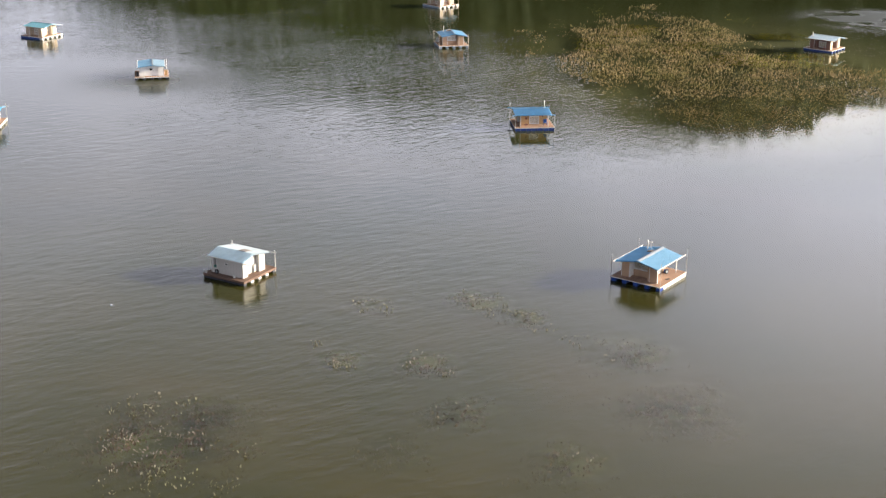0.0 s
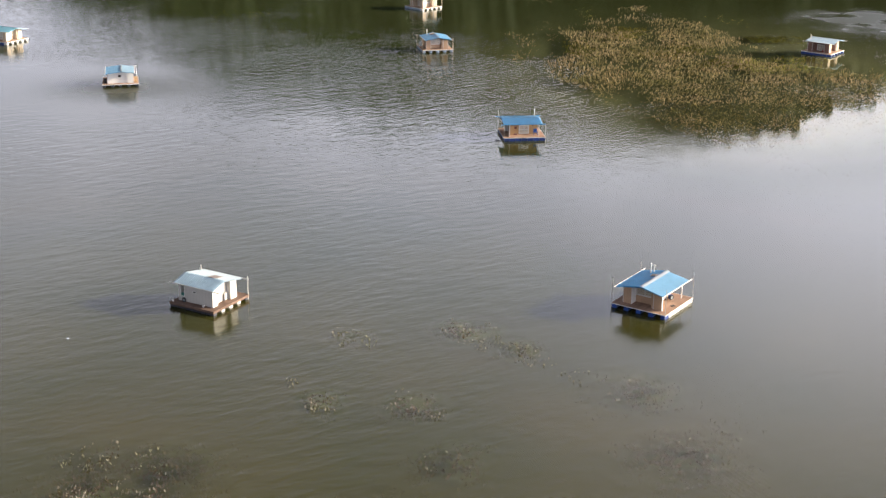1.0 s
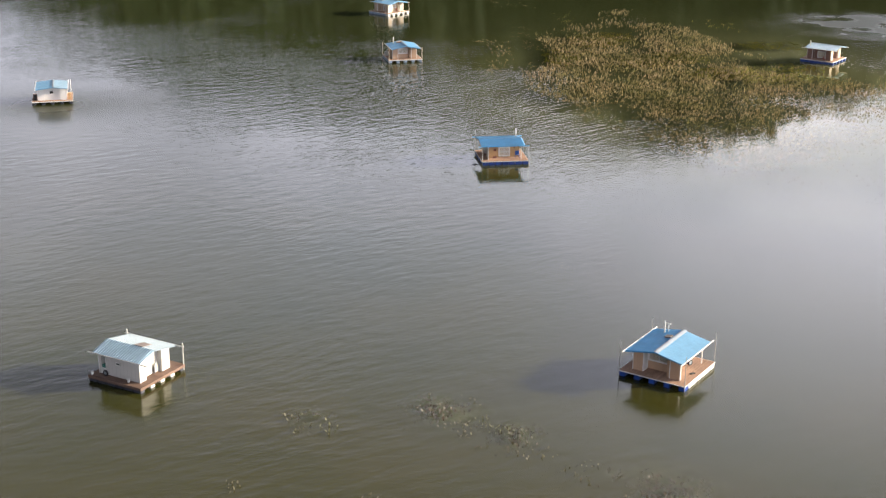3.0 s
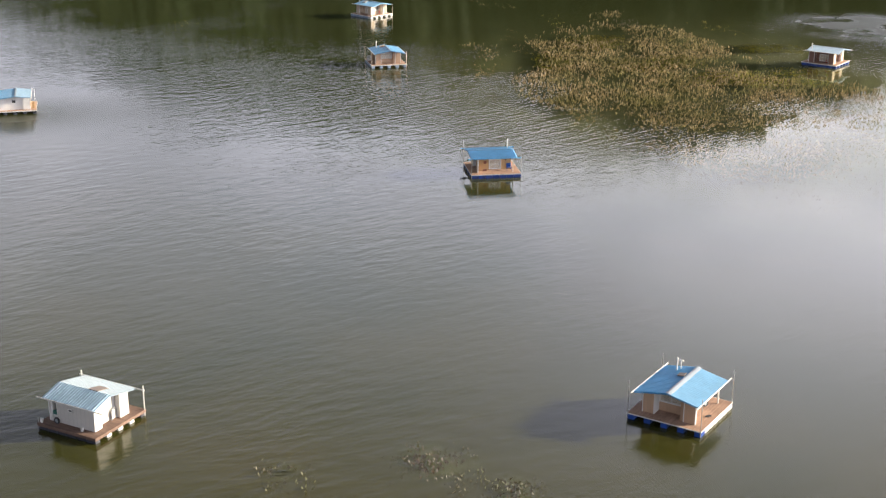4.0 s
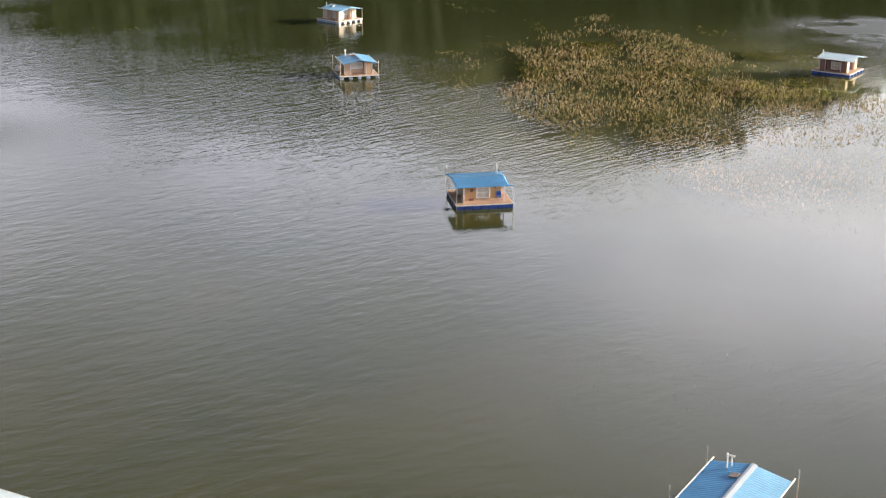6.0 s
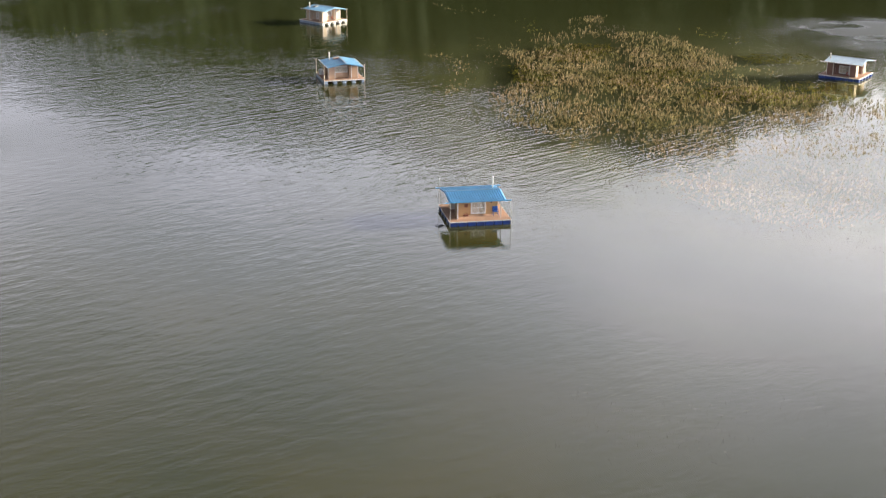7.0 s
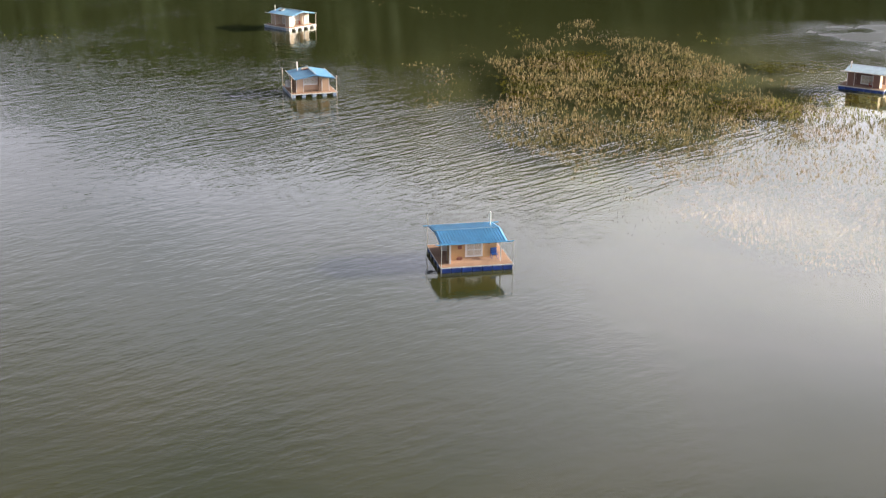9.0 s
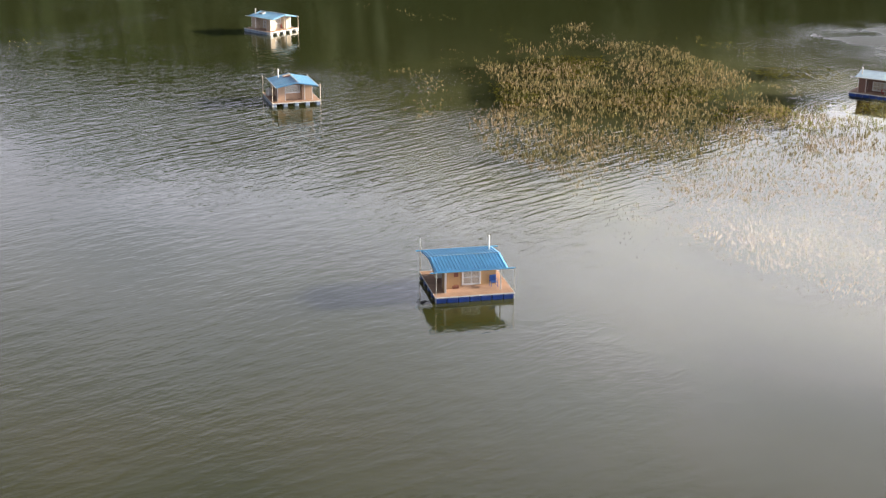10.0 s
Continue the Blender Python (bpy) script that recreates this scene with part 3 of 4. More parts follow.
        if trim:
            for x, sx in ((x0, -1), (x1, 1)):
                for y, sy in ((y0, -1), (y1, 1)):
                    part("corner_strip", box(x - 0.06 if sx > 0 else x - 0.012, y - 0.06 if sy > 0 else y - 0.012, DECK + 0.002,
                                             x + 0.012 if sx > 0 else x + 0.06, y + 0.012 if sy > 0 else y + 0.06, self.roof_height(x) - 0.06), M_WHITE, w)
        return w

    def pole(self, x, y, top, r=0.032, mat=None):
        part("corner_pole", rod((x, y, -0.6), (x, y, top), r, 8), mat or M_STEEL, self.ob)

    def post(self, x, y):
        part("porch_post", box(x - 0.05, y - 0.05, DECK, x + 0.05, y + 0.05, self.roof_height(x) - 0.05, 0.008), M_WHITE, self.ob)

    def chimney(self, x, y, tall=1.0, r=0.06, capped=False):
        z = self.roof_height(x)
        c = part("stove_pipe", rod((x, y, z - 0.1), (x, y, z + tall), r, 12), M_WHITE, self.ob, "white stove pipe", smooth=False)
        if capped:
            part("pipe_cap", rod((x - 0.2, y, z + tall + 0.03), (x + 0.2, y, z + tall + 0.03), r * 1.3, 10), M_WHITE, c)
        else:
            part("pipe_cap", rod((x, y, z + tall - 0.02), (x, y, z + tall + 0.12), r * 1.5, 12, r2=r * 0.5), M_WHITE, c)

    def hatch(self, x, y, w=0.9, d=0.75, mat=None, high=0.17):
        z = self.roof_height(x)
        slope = math.degrees(math.atan2(self.roof_height(x + 0.1) - self.roof_height(x - 0.1), 0.2))
        h = part("roof_hatch", box(-w / 2, -d / 2, -0.02, w / 2, d / 2, high, 0.02), mat or M_CRATE, self.ob, m=pose(x, y, z, 0, -slope, 0))
        part("hatch_lid", box(-w / 2 - 0.04, -d / 2 - 0.04, high, w / 2 + 0.04, d / 2 + 0.04, high + 0.04, 0.01), mat or M_CURTAIN, h)


def standard(m, label, walls, deck, roof, ends, rows, tall_poles=3.55, gutter=None, front_window=True, small_window=False, size=1.0, cap=M_FROST, edge=True, back_poles=None, eave=(2.88, 3.05), poles=True, pole_mat=None, ridge_z=3.28, rib=0.014, cap_width=0.34, bare=(), skirt=0.13, side_y=-0.2, front=None):
    c = Cabin(m @ Matrix.Diagonal((size, size, 1.0, 1.0)), label, roof=roof, deck=deck, ends=ends, rows=rows, cap=cap, edge=edge, eave=eave, ridge_z=ridge_z, rib=rib, cap_width=cap_width, skirt=skirt)
    c.block(-1.45, -1.45, 1.05, 2.45, walls, trim=False)
    c.block(-2.45, -2.5, -1.35, -1.40, walls)
    # white sheet added over the wall's side face in place of sunlight on it
    part("side_panel", box(-1.348, -2.42, DECK + 0.002, -1.33, -1.47, c.roof_height(-1.35) - 0.1), M_WHITE, c.ob)
    c.block(1.35, -2.5, 2.45, -2.36, walls)
    c.block(1.0, -2.34, 1.42, -1.46, walls, trim=False)
    c.block(-2.45, 1.40, -1.40, 2.5, walls)
    c.post(2.42, 2.5)
    c.gutter(gutter or M_WHITE)
    if small_window:
        c.block(-2.2, -2.3, 2.2, 2.3, walls, trim=False)
        window(c.ob, 0.6, 0.55, pose(-0.1, -2.305, DECK + 1.1), 1, mat=M_DARK)
    elif front_window:
        window(c.ob, 2.3, 1.08, pose(-0.2, -1.455, DECK + 0.85), 2)
    window(c.ob, 1.7, 1.45, pose(1.055, 0.2, DECK + 0.12, 0, 0, 90), 2, 0.70)
    window(c.ob, 1.8, 1.35, pose(-1.455, side_y, DECK + 0.2, 0, 0, -90), 3, 0.7)
    if front:
        c.block(-2.47, -2.54, -1.33, -2.505, front, trim=False)
        c.block(1.33, -2.54, 2.47, -2.505, front, trim=False)
        c.block(-1.34, -1.50, 0.99, -1.455, front, trim=False)
    for x in (-3.36, 3.36) if poles else ():
        for y in (-3.46, 3.46):
            if (x > 0, y > 0) in bare:
                continue
            c.pole(x, y, back_poles if back_poles and x < 0 else tall_poles, 0.032 if pole_mat is None else 0.042, pole_mat)
    return c


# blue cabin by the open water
# roof: left slope deep blue, right slope a paler blue
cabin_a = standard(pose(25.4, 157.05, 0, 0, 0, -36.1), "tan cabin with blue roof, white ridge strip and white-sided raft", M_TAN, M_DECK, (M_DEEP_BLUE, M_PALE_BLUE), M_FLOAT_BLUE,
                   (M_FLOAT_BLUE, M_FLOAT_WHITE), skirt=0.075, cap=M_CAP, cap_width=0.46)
cabin_a.chimney(-1.35, 1.95, 1.1, 0.07)
cabin_a.chimney(-1.15, 2.4, 0.75, 0.05, True)
cabin_a.hatch(-0.35, 0.8, 0.6, 0.6, M_SKYLIGHT, 0.08)

# cabin with the blue chair
cabin_d = standard(pose(15.6, 234.26, 0, 0, 0, -84.3), "ochre cabin with ribbed blue roof on a blue raft", M_OCHRE, M_DECK, (M_BLUE, M_BLUE), M_FLOAT_BLUE,
                   (M_FLOAT_BLUE, M_FLOAT_BLUE), 2.78, M_BLUE, cap=M_WHITE_BLUE, skirt=0.09, back_poles=3.7, ridge_z=3.14, rib=0.055, cap_width=0.1, bare=((False, True),))
cabin_d.chimney(-1.45, 2.4, 1.25, 0.06)

# cabin before the woods' reflection
cabin_e = standard(pose(1.53, 310.7, 0, 0, 0, 10.9), "tan cabin with blue roof and pale raft beside dark water", M_TAN, M_DECK, (M_SKY_BLUE, M_SKY_BLUE), M_FLOAT_PALE,
                   (M_FLOAT_PALE, M_FLOAT_PALE), 3.0, pole_mat=M_CURTAIN, bare=((True, True),))
cabin_e.chimney(-1.5, 1.5, 1.2, 0.09)
cabin_e.hatch(-0.4, 1.3)

# farthest cabin
cabin_f = standard(pose(-1.1, 367.8, 0, 0, 0, 42.5), "cream cabin with pale blue roof and white raft edge", M_CREAM, M_DECK, (M_PALE_BLUE, M_PALE_BLUE), M_FLOAT_WHITE,
                   (M_FLOAT_PALE, M_FLOAT_WHITE), 2.5, pole_mat=M_CURTAIN, bare=((False, False), (False, True), (True, True)), side_y=-0.5)
cabin_f.chimney(-1.5, 2.4, 0.9, 0.09)
cabin_f.hatch(-0.9, 1.2, 0.9, 0.8, M_GREY)

# brown cabin behind the reeds
cabin_g = standard(pose(87.0, 308.5, 0, 0, 0, 50), "brown cabin with white-blue ribbed roof behind the reeds", M_BROWN, M_DECK, (M_WHITE_BLUE, M_WHITE_BLUE), M_FLOAT_BLUE,
                   (M_FLOAT_BLUE, M_FLOAT_BLUE), 3.2, poles=False, rib=0.05, front=M_CREAM)
cabin_g.chimney(-1.4, 2.4, 0.9, 0.09)

# white cabins
# the sun on the right roof slope is put into its whiter blue
cabin_h = standard(pose(-60.0, 274.4, 0, 0, 0, 12), "white cabin with pale blue roof, right slope whiter, small dark window", M_WHITE, M_DECK, (M_PALE_BLUE, M_WHITE_BLUE), M_FLOAT_DARK,
                   (M_FLOAT_DARK, M_FLOAT_DARK), 3.3, None, False, True, eave=(2.7, 2.7), poles=False, ridge_z=3.02)
cabin_i = standard(pose(-95.0, 318.3, 0, 0, 0, 62), "cream-white cabin with teal roof on a dark blue raft", M_CREAM, M_DECK, (M_TEAL, M_WHITE_BLUE), M_FLOAT_WHITE,
                   (M_FLOAT_BLUE, M_FLOAT_WHITE), 3.0, None, True, False, 0.98, poles=False)
cabin_j = standard(pose(-81.0, 232.0, 0, 0, 0, 95), "white cabin with blue roof on the open lake", M_DIRTY_WHITE, M_DECK, (M_BLUE, M_PALE_BLUE), M_FLOAT_WHITE,
                   (M_FLOAT_BLUE, M_FLOAT_WHITE), 3.2)

# white cabin of another build, on a weathered brown raft
cabin_b = Cabin(pose(-25.1, 157.5, 0, 0, 0, 59.2), "white cabin with pale ribbed roof on a weathered brown raft", half=(3.17, 3.15), eave=(2.66, 2.55), ridge_x=-0.55, roof_y=(-2.75, 2.95),
                eave_z=2.70, ridge_z=3.32, roof=(M_WHITE_BLUE, M_FROST), deck=M_DECK_OLD, edge=False, ends=M_FLOAT_WHITE, rows=(M_FLOAT_DARK, M_FLOAT_DARK), blocks=6, skirt=0.26)
cabin_b.block(-2.25, -2.35, -1.40, 1.75, M_DIRTY_WHITE)
cabin_b.block(-2.25, 2.32, -1.40, 2.6, M_DIRTY_WHITE)
cabin_b.block(-1.40, -1.85, 0.85, 2.6, M_DIRTY_WHITE, trim=False)
cabin_b.block(0.85, -2.4, 1.9, 2.6, M_DIRTY_WHITE)
cabin_b.gutter(M_WHITE, -3.7, 3.5)
cabin_b.hatch(0.1, -0.9, 1.3, 1.0, M_SKYLIGHT, 0.05)
cabin_b.chimney(2.3, 3.0, 0.4, 0.05)
cabin_b.pole(3.1, -3.1, 2.75, 0.045, M_FLOAT_WHITE)
cabin_b.pole(-3.1, 3.1, 1.0)
window(cabin_b.ob, 0.5, 0.28, pose(-2.255, 0.2, DECK + 1.25, 0, 0, -90), 1, mat=M_DARK)


# ---- loose things on the decks ----
def on_deck(cabin, x, y, turn=0.0, z=DECK):
    return cabin.ob.matrix_basis @ pose(x, y, z + 0.002, 0, 0, turn)


def plastic_chair(m, mat, label):
    """A moulded armchair; its front is -y."""
    c = thing("plastic_chair", m, label, "chair")
    part("seat", box(-0.26, -0.25, 0.40, 0.26, 0.22, 0.44, 0.015), mat, c)
    b = box(-0.30, 0.19, 0.40, 0.30, 0.26, 0.95, 0.03)
    for k in range(4):
        box(-0.2 + k * 0.115, 0.17, 0.50, -0.145 + k * 0.115, 0.192, 0.86, 0.008, b)
    part("backrest", b, mat, c)
    for x in (-0.29, 0.29):
        part("armrest", box(x - 0.03, -0.25, 0.62, x + 0.03, 0.22, 0.655, 0.01), mat, c)
        for y in (-0.23, 0.21):
            part("leg", rod((x * 1.03, y * 1.1, 0), (x * 0.95, y, 0.63), 0.03, 8, r2=0.022), mat, c)
    return c


def tyre(m, label):
    """A tyre standing on its tread, its axle along y."""
    b = bmesh.new()
    n, k = 24, 8
    rows = []
    for i in range(n):
        a = 2 * math.pi * i / n
        ring_ = []
        for j in range(k):
            q = 2 * math.pi * j / k
            r = 0.23 + 0.07 * math.cos(q)
            ring_.append(b.verts.new((r * math.cos(a), 0.09 * math.sin(q), 0.30 + r * math.sin(a))))
        rows.append(ring_)
    for i in range(n):
        for j in range(k):
            b.faces.new((rows[i][j], rows[(i + 1) % n][j], rows[(i + 1) % n][(j + 1) % k], rows[i][(j + 1) % k]))
    bmesh.ops.recalc_face_normals(b, faces=b.faces)
    t = thing("tyre", m, label, "tyre")
    part("rubber", b, M_DARK, t, smooth=True)
    part("hub", rod((0, -0.05, 0.30), (0, 0.05, 0.30), 0.165, 18), M_GREY, t)
    return t


def crate(m, w, d, h, mat, label, name="crate"):
    c = thing(name, m, label, "box")
    part("body", box(-w / 2, -d / 2, 0, w / 2, d / 2, h * 0.86, 0.015), mat, c)
    part("lid", box(-w / 2 - 0.015, -d / 2 - 0.015, h * 0.865, w / 2 + 0.015, d / 2 + 0.015, h, 0.012), mat, c)
    part("handle", box(-0.08, -d / 2 - 0.03, h * 0.6, 0.08, -d / 2 - 0.001, h * 0.66, 0.006), M_GREY, c)
    return c


def bucket(m, mat, label):
    c = thing("bucket", m, label, "bucket")
    part("body", rod((0, 0, 0), (0, 0, 0.3), 0.12, 14, r2=0.15), mat, c)
    part("rim", rod((0, 0, 0.3), (0, 0, 0.325), 0.165, 14), mat, c)
    return c


# the ochre cabin's porch
plastic_chair(on_deck(cabin_d, 1.55, 2.1, 95) @ Matrix.Scale(1.05, 4), M_CHAIR, "dark blue plastic armchair on the cabin porch")
crate(on_deck(cabin_d, 1.40, -1.30, 90), 0.55, 0.36, 0.24, M_CRATE, "low dark brown crate against the porch wall")
part("wall_box", box(1.06, -1.45, DECK + 0.95, 1.18, -1.0, DECK + 1.32, 0.02), M_CRATE, cabin_d.ob)
part("wall_lamp", box(1.06, 1.62, DECK + 1.35, 1.2, 1.76, DECK + 1.6, 0.03), M_DARK, cabin_d.ob)
# the blue cabin's side porch
tyre(on_deck(cabin_a, 1.75, 1.35, 70), "black tyre with grey hub leaning on the porch")
crate(on_deck(cabin_a, 1.45, 1.75, 10), 0.5, 0.4, 0.4, M_CHAIR, "dark blue cool box on the side porch")
crate(on_deck(cabin_a, 2.75, -0.35, 60), 0.5, 0.22, 0.07, M_DARK, "flat dark tray lying on the deck boards", "tray")
# the white cabin's raft
crate(on_deck(cabin_b, -2.05, 2.03, -90), 0.45, 0.38, 0.62, M_WHITE, "tall white cool box beside the cabin wall", "cool_box")
crate(on_deck(cabin_b, -2.05, 2.03, -90, DECK + 0.625), 0.4, 0.34, 0.28, M_GREEN, "green box stacked on the white cool box")
tyre(on_deck(cabin_b, -2.55, 1.55, 90), "black tyre with grey hub against the white wall")
bucket(on_deck(cabin_b, -2.6, -1.25), M_WHITE, "small white bucket on the weathered deck")
bucket(on_deck(cabin_b, -2.92, 2.9), M_WHITE, "white bucket at the raft's corner")
b = bmesh.new()
path_ = [(-0.26, 0.0), (-0.26, 0.75)] + [(-0.26 * math.cos(math.pi * k / 10), 0.75 + 0.26 * math.sin(math.pi * k / 10)) for k in range(1, 10)] + [(0.26, 0.75), (0.26, 0.0)]
for (x0, z0), (x1, z1) in zip(path_, path_[1:]):
    rod((x0, 0, z0), (x1, 0, z1), 0.05, 8, b)
board = thing("arched_rack", on_deck(cabin_b, 0.42, -2.05), "grey arched metal rack standing in the doorway", "rack")
part("arch", b, M_GREY, board)
part("panel", box(-0.22, 0.02, 0.05, 0.22, 0.04, 0.85), M_CURTAIN, board)
# the tan cabin in dark water
tank = thing("water_tank", on_deck(cabin_e, -2.85, 1.9), "round white plastic water tank on the side deck", "tank")
part("body", rod((0, 0, 0), (0, 0, 0.75), 0.42, 20), M_WHITE, tank)
part("shoulder", rod((0, 0, 0.75), (0, 0, 0.95), 0.42, 20, r2=0.2), M_WHITE, tank)
part("cap", rod((0, 0, 0.95), (0, 0, 1.02), 0.14, 14), M_GREY, tank)
for cab, lab in ((cabin_f, "round red life buoy standing on the cream cabin's porch"), (cabin_g, "round red life buoy standing on the brown cabin's porch")):
    b = bmesh.new()
    for k in range(16):
        a0, a1 = 2 * math.pi * k / 16, 2 * math.pi * (k + 1) / 16
        rod((0.28 * math.cos(a0), 0, 0.36 + 0.28 * math.sin(a0)), (0.28 * math.cos(a1), 0, 0.36 + 0.28 * math.sin(a1)), 0.075, 8, b)
    buoy = thing("life_buoy", on_deck(cab, 1.15 if cab is cabin_f else -1.85, -1.62 if cab is cabin_f else -1.05, 0 if cab is cabin_f else -90), lab, "life buoy")
    part("ring", b, M_RED, buoy)
    part("band", box(-0.08, -0.08, 0.55, 0.08, 0.08, 0.73, 0.02), M_WHITE, buoy)

# side decks of the white cabin with the small window
crate(on_deck(cabin_h, 2.9, -1.6, 90), 0.7, 0.45, 1.0, M_OCHRE, "tall tan wooden box at the white cabin's side", "box")
crate(on_deck(cabin_h, -2.85, -1.7, -90), 0.6, 0.45, 0.9, M_DARK, "black plastic box at the white cabin's side", "box")
cabin_h.pole(3.1, 2.6, 3.0, 0.025, M_WHITE)

# afloat
litter = thing("floating_litter", pose(-38.6, 146.85, 0, 0, 0, 25), "small white piece of plastic litter floating alone", "litter")
part("canister", box(-0.11, -0.065, -0.04, 0.11, 0.065, 0.05, 0.025), M_FLOAT_PALE, litter)
part("neck", rod((0.10, 0, 0.02), (0.15, 0, 0.025), 0.02, 8), M_WHITE, litter)
b = bmesh.new()
rng = random.Random(21)
for k in range(5):
    turn, wide = rng.uniform(0, 6.28), rng.uniform(0.25, 0.55)
    ring = [(rng.gauss(0, 0.05) + wide * math.cos(turn + a * 0.55) * (1 + 0.05 * a), 0.7 * wide * math.sin(turn + a * 0.55) - 0.16 * k, 0.015 + 0.03 * math.sin(a * 1.3 + k)) for a in range(9)]
    for p, q in zip(ring, ring[1:]):
        rod(p, q, 0.02, 6, b)
rope = thing("mooring_rope", pose(11.3, 231.2, 0.02, 0, 0, 40), "slack dark mooring rope afloat beside the blue raft", "rope")
part("coil", b, M_DARK, rope)


# ---- plants ----
def blades(name, places, mat, label, category, tall=(0.9, 1.5), wide=(0.05, 0.11), per=3, lean=0.35, seed=3, tuft=0.18, top=None):
    """Many standing stalks as one object. places: x, y of each tuft."""
    rng = np.random.default_rng(seed)
    p = np.repeat(np.asarray(places), per, axis=0)
    n = len(p)
    xy = p + rng.normal(0, tuft, (n, 2))
    h = rng.uniform(*tall, n)
    w = rng.uniform(*wide, n)
    a = rng.uniform(0, 6.283, n)
    d = rng.uniform(0, 6.283, n)
    l = np.abs(rng.normal(0, lean, n)) * h
    side = np.stack([np.cos(a), np.sin(a)], 1)
    way = np.stack([np.cos(d), np.sin(d)], 1) * l[:, None]
    foot = np.full(n, -0.05) if top is None else rng.uniform(*top, n) - h
    v = np.zeros((n, 5, 3))
    for i, (z, wd, off) in enumerate(((-0.05, 0.5, 0.0), (0.55, 1.0, 0.35))):
        for j, s in enumerate((-0.5, 0.5)):
            v[:, 2 * i + j, :2] = xy + way * off + side * (w * wd * s)[:, None]
            v[:, 2 * i + j, 2] = foot + h * z
    v[:, 4, :2] = xy + way
    v[:, 4, 2] = foot + h * (1 - 0.25 * (l / h) ** 2)
    k = (np.arange(n) * 5)[:, None]
    quads = (k + np.array([0, 1, 3, 2])).tolist()
    tips = (k + np.array([2, 3, 4])).tolist()
    me = mesh_of(name, v.reshape(-1, 3).tolist(), quads + tips, mat)
    return tagged(new(name, me), label, category, kind="stuff")


def inside(poly, x, y):
    hit = False
    for (x0, y0), (x1, y1) in zip(poly, poly[1:] + poly[:1]):
        if (y0 > y) != (y1 > y) and x < x0 + (y - y0) / (y1 - y0) * (x1 - x0):
            hit = not hit
    return hit


def scattered(poly, density, seed, gap=0.0, scale=0.09, thin=None):
    """Tufts spread over a patch, thinned where a broad noise leaves gaps, with a ragged rim."""
    rng = random.Random(seed)
    xs, ys = [p[0] for p in poly], [p[1] for p in poly]
    out = []
    for _ in range(int(density * (max(xs) - min(xs)) * (max(ys) - min(ys)))):
        x, y = rng.uniform(min(xs), max(xs)), rng.uniform(min(ys), max(ys))
        jx = x + 2.2 * noise.noise((x * 0.35, y * 0.35, seed)) + rng.gauss(0, 0.8)
        jy = y + 5.0 * noise.noise((x * 0.25, y * 0.2, seed + 9)) + rng.gauss(0, 2.5)
        if thin and rng.random() > 0.06 + 0.94 * min(1, max(0, (y - thin[0]) / (thin[1] - thin[0]))):
            continue
        if inside(poly, jx, jy) and noise.noise((x * scale, y * scale * 0.7, seed + 20)) + rng.uniform(-0.35, 0.35) > gap:
            out.append((x, y))
    return out


BED = [(24, 290), (27, 300), (31, 306), (33, 313), (32, 326), (32, 337), (35, 341), (39, 345), (42, 350), (48, 351), (56, 352), (62, 353), (67, 343), (70, 333), (72, 324), (70, 316), (69, 303),
       (77, 295), (88, 286), (97, 288), (99, 272), (82, 250), (69, 236), (56, 227), (47, 229), (42, 240), (36, 255), (28, 278)]


def standing(x, y, line=276):
    """Whether a reed grows beyond a wavy line; the outer part of the bed is drowned."""
    return y + 6 * noise.noise((x * 0.2, y * 0.2, 4)) > line


rooted = scattered(BED, 3.4, 11, -0.26)
blades("reeds", [p for p in rooted if standing(*p)], M_REED, "wide bed of dry tan water reeds standing in the lake", "reeds", (0.75, 1.25), (0.07, 0.13), 3, 0.20, 3, 0.07, (0.12, 0.50))
blades("drowned_reeds", [p for p in rooted if standing(*p, 258) and not standing(*p)], M_REED, "tan reeds half drowned at the lake's surface", "reeds", (0.7, 1.1), (0.07, 0.13), 3, 0.22, 2, 0.07, (0.04, 0.34))
blades("sunken_reeds", [p for p in rooted if not standing(*p, 258)], M_REED, "tan reeds sunken just under the lake's surface", "reeds", (0.7, 1.1), (0.07, 0.13), 3, 0.22, 5, 0.07, (-0.12, 0.12))
blades("reed_tips", scattered([(24, 290), (38, 284), (60, 284), (84, 292), (84, 284), (62, 270), (44, 262), (30, 276)], 0.7, 14, -0.1), M_REED, "thin dry reed tips standing out of the lake", "reeds", (0.6, 1.1), (0.05, 0.09), 2, 0.22, 8, 0.1, (0.03, 0.35))
STUBBLE = [(35, 263), (48, 277), (64, 283), (80, 289), (92, 286), (88, 268), (80, 240), (72, 214), (64, 209), (57, 215), (50, 224), (46, 228), (45, 233), (44, 244), (36, 240), (32, 247)]
blades("reed_stubble", scattered(STUBBLE, 2.0, 15, -0.02, 0.12), M_STUBBLE, "sparse brown reed stubble just breaking the lake's surface", "reeds", (0.5, 0.8), (0.03, 0.055), 2, 0.22, 9, 0.12, (0.03, 0.26))
blades("reed_stubble", scattered([(14, 182), (18, 187), (25, 189), (33, 188), (40, 183), (38, 177), (31, 174), (24, 175), (19, 178)], 2.2, 16, -0.05, 0.2), M_STUBBLE, "sparse brown reed stubble just breaking the lake's surface", "reeds", (0.4, 0.6), (0.025, 0.045), 2, 0.25, 10, 0.15, (0.0, 0.12))
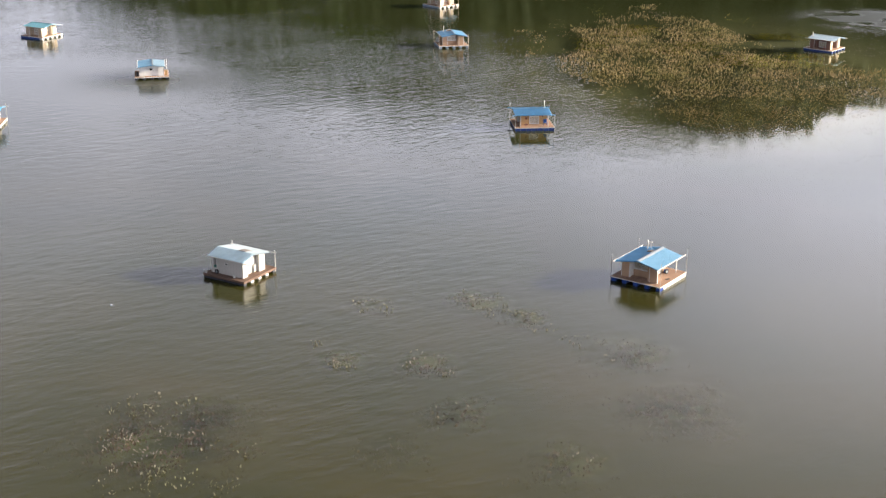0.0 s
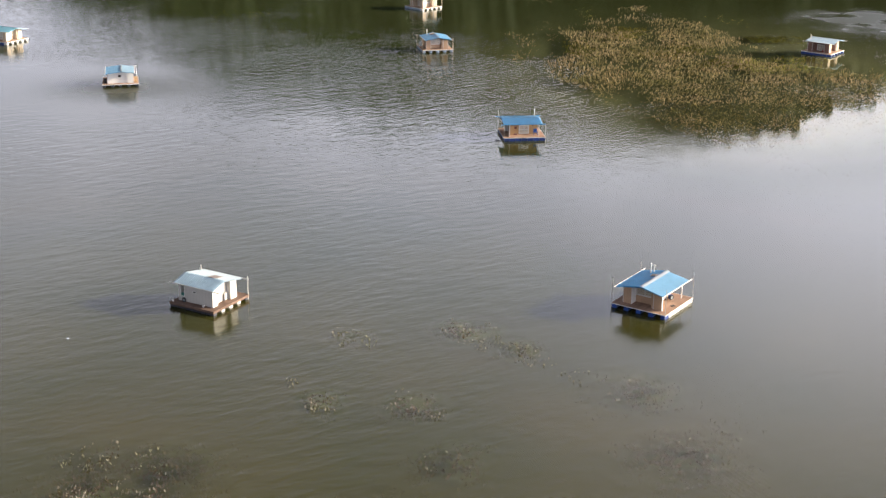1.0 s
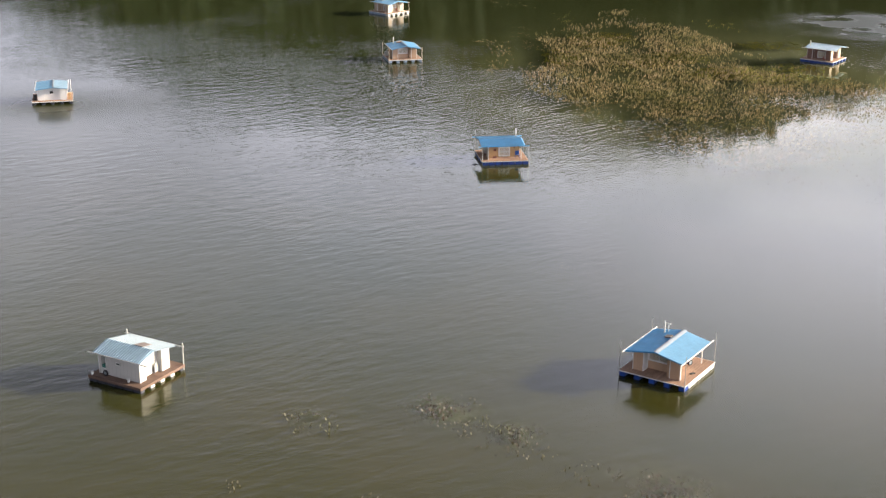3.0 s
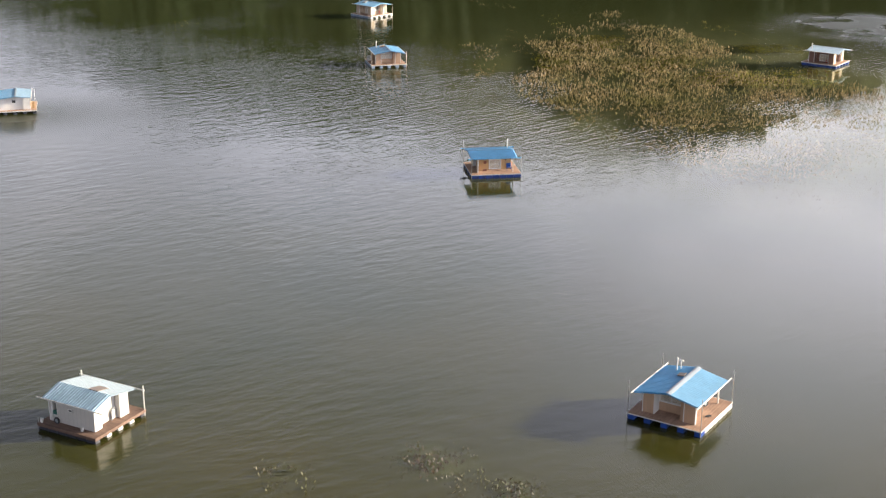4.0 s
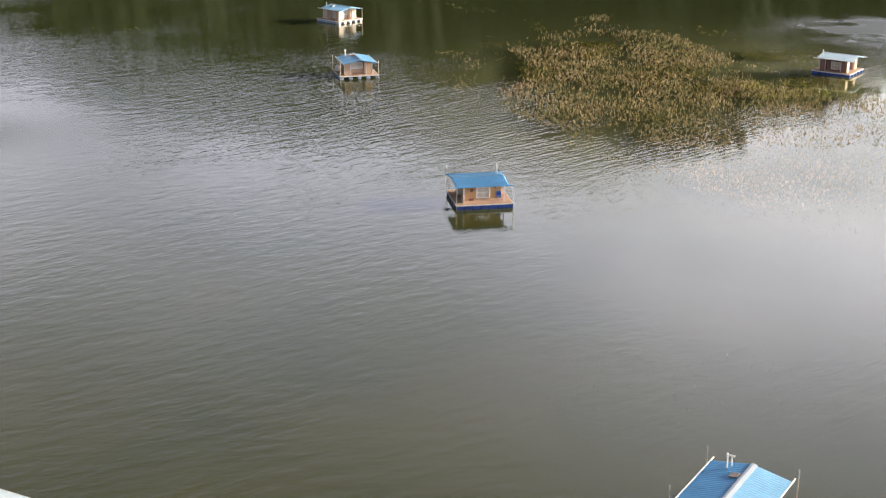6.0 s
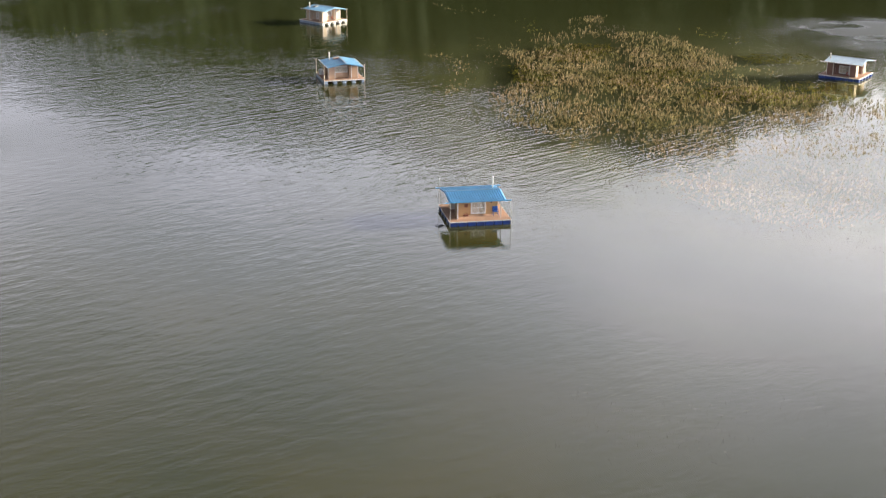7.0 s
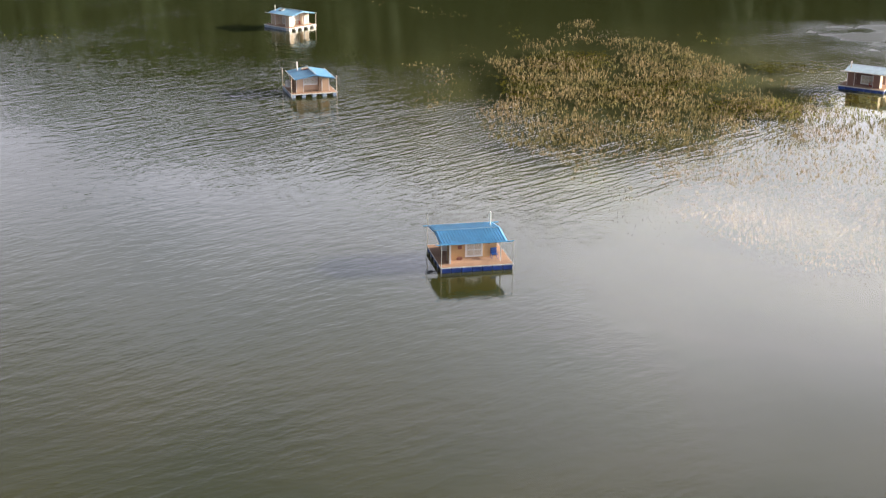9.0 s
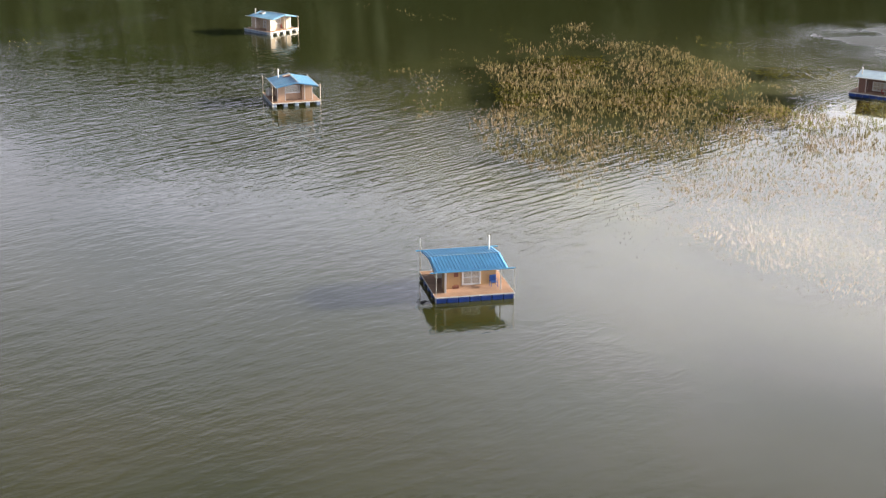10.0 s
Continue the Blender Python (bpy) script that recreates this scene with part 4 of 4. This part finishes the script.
for x, y, rx, ry, k in ((34, 313, 4, 9, 0), (44, 331, 6, 8, 1), (47, 336, 6, 6, 2), (50, 307, 5, 6, 3), (64, 296, 7, 6, 4), (71, 294, 8, 5, 5), (81, 325, 7, 5, 6), (80, 302, 7, 4, 7), (58, 312, 6, 7, 8)):
    rim = [(x + rx * math.cos(a * 0.6283), y + ry * math.sin(a * 0.6283)) for a in range(10)]
    blades("green_weed", scattered(rim, 5.0, 160 + k, -0.25, 0.2), M_GREEN_WEED, "yellow-green weed drowned among the reeds", "water plants", (0.4, 0.8), (0.15, 0.35), 3, 0.6, 170 + k, 0.3, (-0.25, -0.02))
blades("sedge", scattered([(66, 303), (70, 300), (78, 297), (84, 299), (82, 292), (74, 288), (66, 286)], 1.8, 12, -0.2), M_SEDGE, "yellow-green sedge at the tip of the reed bed", "sedge", (0.6, 0.9),
       (0.08, 0.16), 3, 0.35, 4, 0.15, (0.0, 0.4))
for k, (poly, dens, mat, top) in enumerate((
        ([(16, 296), (20, 297), (25, 310), (22, 332), (19, 331), (21, 313)], 0.9, M_REED, (0.0, 0.4)),
        ([(15, 396), (22, 391), (34, 375), (36, 378), (26, 391), (16, 400)], 0.8, M_REED, (0.0, 0.3)),
        ([(-54, 356), (-44, 350), (-34, 348), (-32, 354), (-50, 362)], 0.35, M_SEDGE, (-0.1, 0.3)),
        ([(-47, 328), (-36, 323), (-33, 331), (-44, 334)], 0.35, M_STUBBLE, (-0.1, 0.3)),
        ([(70, 356), (79, 340), (82, 342), (74, 358)], 0.8, M_SEDGE, (-0.05, 0.3)),
        ([(48, 352), (50, 366), (54, 373), (59, 371), (54, 361), (55, 352)], 1.7, M_REED, (0.1, 0.55)),
        ([(38, 346), (43, 348), (44, 372), (39, 368)], 0.5, M_SEDGE, (-0.05, 0.25)),
        ([(27, 322), (31, 326), (31, 350), (26, 346)], 0.4, M_REED, (-0.05, 0.25)),
        ([(55, 352), (62, 354), (60, 362), (54, 362)], 1.0, M_STUBBLE, (0.0, 0.35)),
        ([(72, 308), (76, 309), (76, 316), (72, 315)], 1.6, M_REED, (0.1, 0.5)),
        ([(78, 299), (86, 303), (88, 301), (80, 295)], 1.2, M_REED, (0.0, 0.4)))):
    blades("reed_clump", scattered(poly, dens, 30 + k, -0.25), mat, "loose clump of dry reeds standing in the lake", "reeds", (0.5, 0.9), (0.07, 0.14), 3, 0.35, 40 + k, 0.14, top)


def floating_leaves(x, y, rx, ry, count, seed, mat=None, big=0.12):
    """Ragged pale leaves that stand just out of the water over a weed bed."""
    rng = random.Random(seed)
    verts, faces = [], []
    for _ in range(int(count * 0.9)):
        a, r = rng.uniform(0, 6.283), rng.uniform(0, 1) ** 0.7
        px, py = x + rx * r * math.cos(a), y + ry * r * math.sin(a)
        if noise.noise((px * 0.5, py * 0.4, seed)) < -0.05:
            continue
        for _ in range(rng.randint(1, 3)):
            cx, cy = px + rng.gauss(0, 0.25), py + rng.gauss(0, 0.25)
            s, t, tilt = rng.uniform(0.05, big * 1.25), rng.uniform(0, 6.283), rng.uniform(0.5, 1.35)
            u, v = Vector((math.cos(t), math.sin(t), 0)), Vector((-math.sin(t) * math.cos(tilt), math.cos(t) * math.cos(tilt), math.sin(tilt)))
            c = Vector((cx, cy, 0.03 + s * math.sin(tilt)))
            k = len(verts)
            for ang in (0.0, 0.9, 1.7, 2.6, 3.5, 4.4, 5.4):
                q = rng.uniform(0.75, 1.1) * s
                verts.append(c + u * math.cos(ang) * q * 0.55 + v * math.sin(ang) * q * 1.25)
            verts.append(c + Vector((0, 0, 0.03)))
            faces += [(k + 7, k + i, k + (i + 1) % 7) for i in range(7)]
    me = mesh_of("floating_leaves", [tuple(v) for v in verts], faces, mat or M_LEAF)
    tagged(new("floating_leaves", me), "pale withered water plants poking out of the shallow lake", "water plants", kind="stuff")


for k, (x, y, rx, ry, n) in enumerate(((-28, 120, 5, 3, 90), (-24, 114, 3.5, 5, 110), (-29, 113, 3, 3.5, 100), (-26, 106, 4.5, 4, 110), (-18.5, 104, 1.6, 2, 20), (-18, 110, 2, 3, 8),
                                       (-10.2, 130.5, 1.6, 2.4, 60), (-13.7, 135.6, 0.5, 0.8, 9), (-9.5, 148, 2.4, 3, 26), (-6.5, 145.5, 1.6, 2, 14), (4.2, 148.5, 3, 4, 60), (9.5, 144, 1.8, 1.8, 44),
                                       (-2.4, 131.5, 2.2, 2.6, 22), (0.4, 128, 0.5, 0.8, 7), (0.8, 119, 3, 3, 22), (-4.2, 112, 1.3, 1.6, 14), (12, 109, 2.5, 2.5, 20), (21, 133, 4, 4, 16), (24, 121, 5, 5, 18), (6.6, 146.0, 2.6, 2.4, 34), (10.8, 141.2, 2.4, 2.2, 24), (14.5, 137.5, 2.4, 2.0, 14))):
    floating_leaves(x, y, rx, ry, n, 60 + k)

for k, (x, y, r) in enumerate(WEED_BEDS):
    rim = [(x + r * math.cos(a * 0.6283) * (1.2 if a % 2 else 0.85), y + r * 1.1 * math.sin(a * 0.6283)) for a in range(10)]
    blades("pondweed", scattered(rim, 3.4, 80 + k, -0.12, 0.25), M_WEED, "brown pondweed just under the lake's surface", "water plants", (0.5, 0.9), (0.12, 0.3), 3, 0.5, 90 + k, 0.3, (-0.5, -0.03))

# thin brown weed that barely breaks the surface
for k, (x, y, rx, ry, n) in enumerate(((8.0, 143.0, 3, 4, 35), (17.9, 132.9, 4, 4, 40), (24.5, 129.4, 4, 3, 36), (27.9, 126.1, 3.5, 3, 30))):
    floating_leaves(x, y, rx, ry, n * 0.6, 120 + k, M_WEED, 0.06)
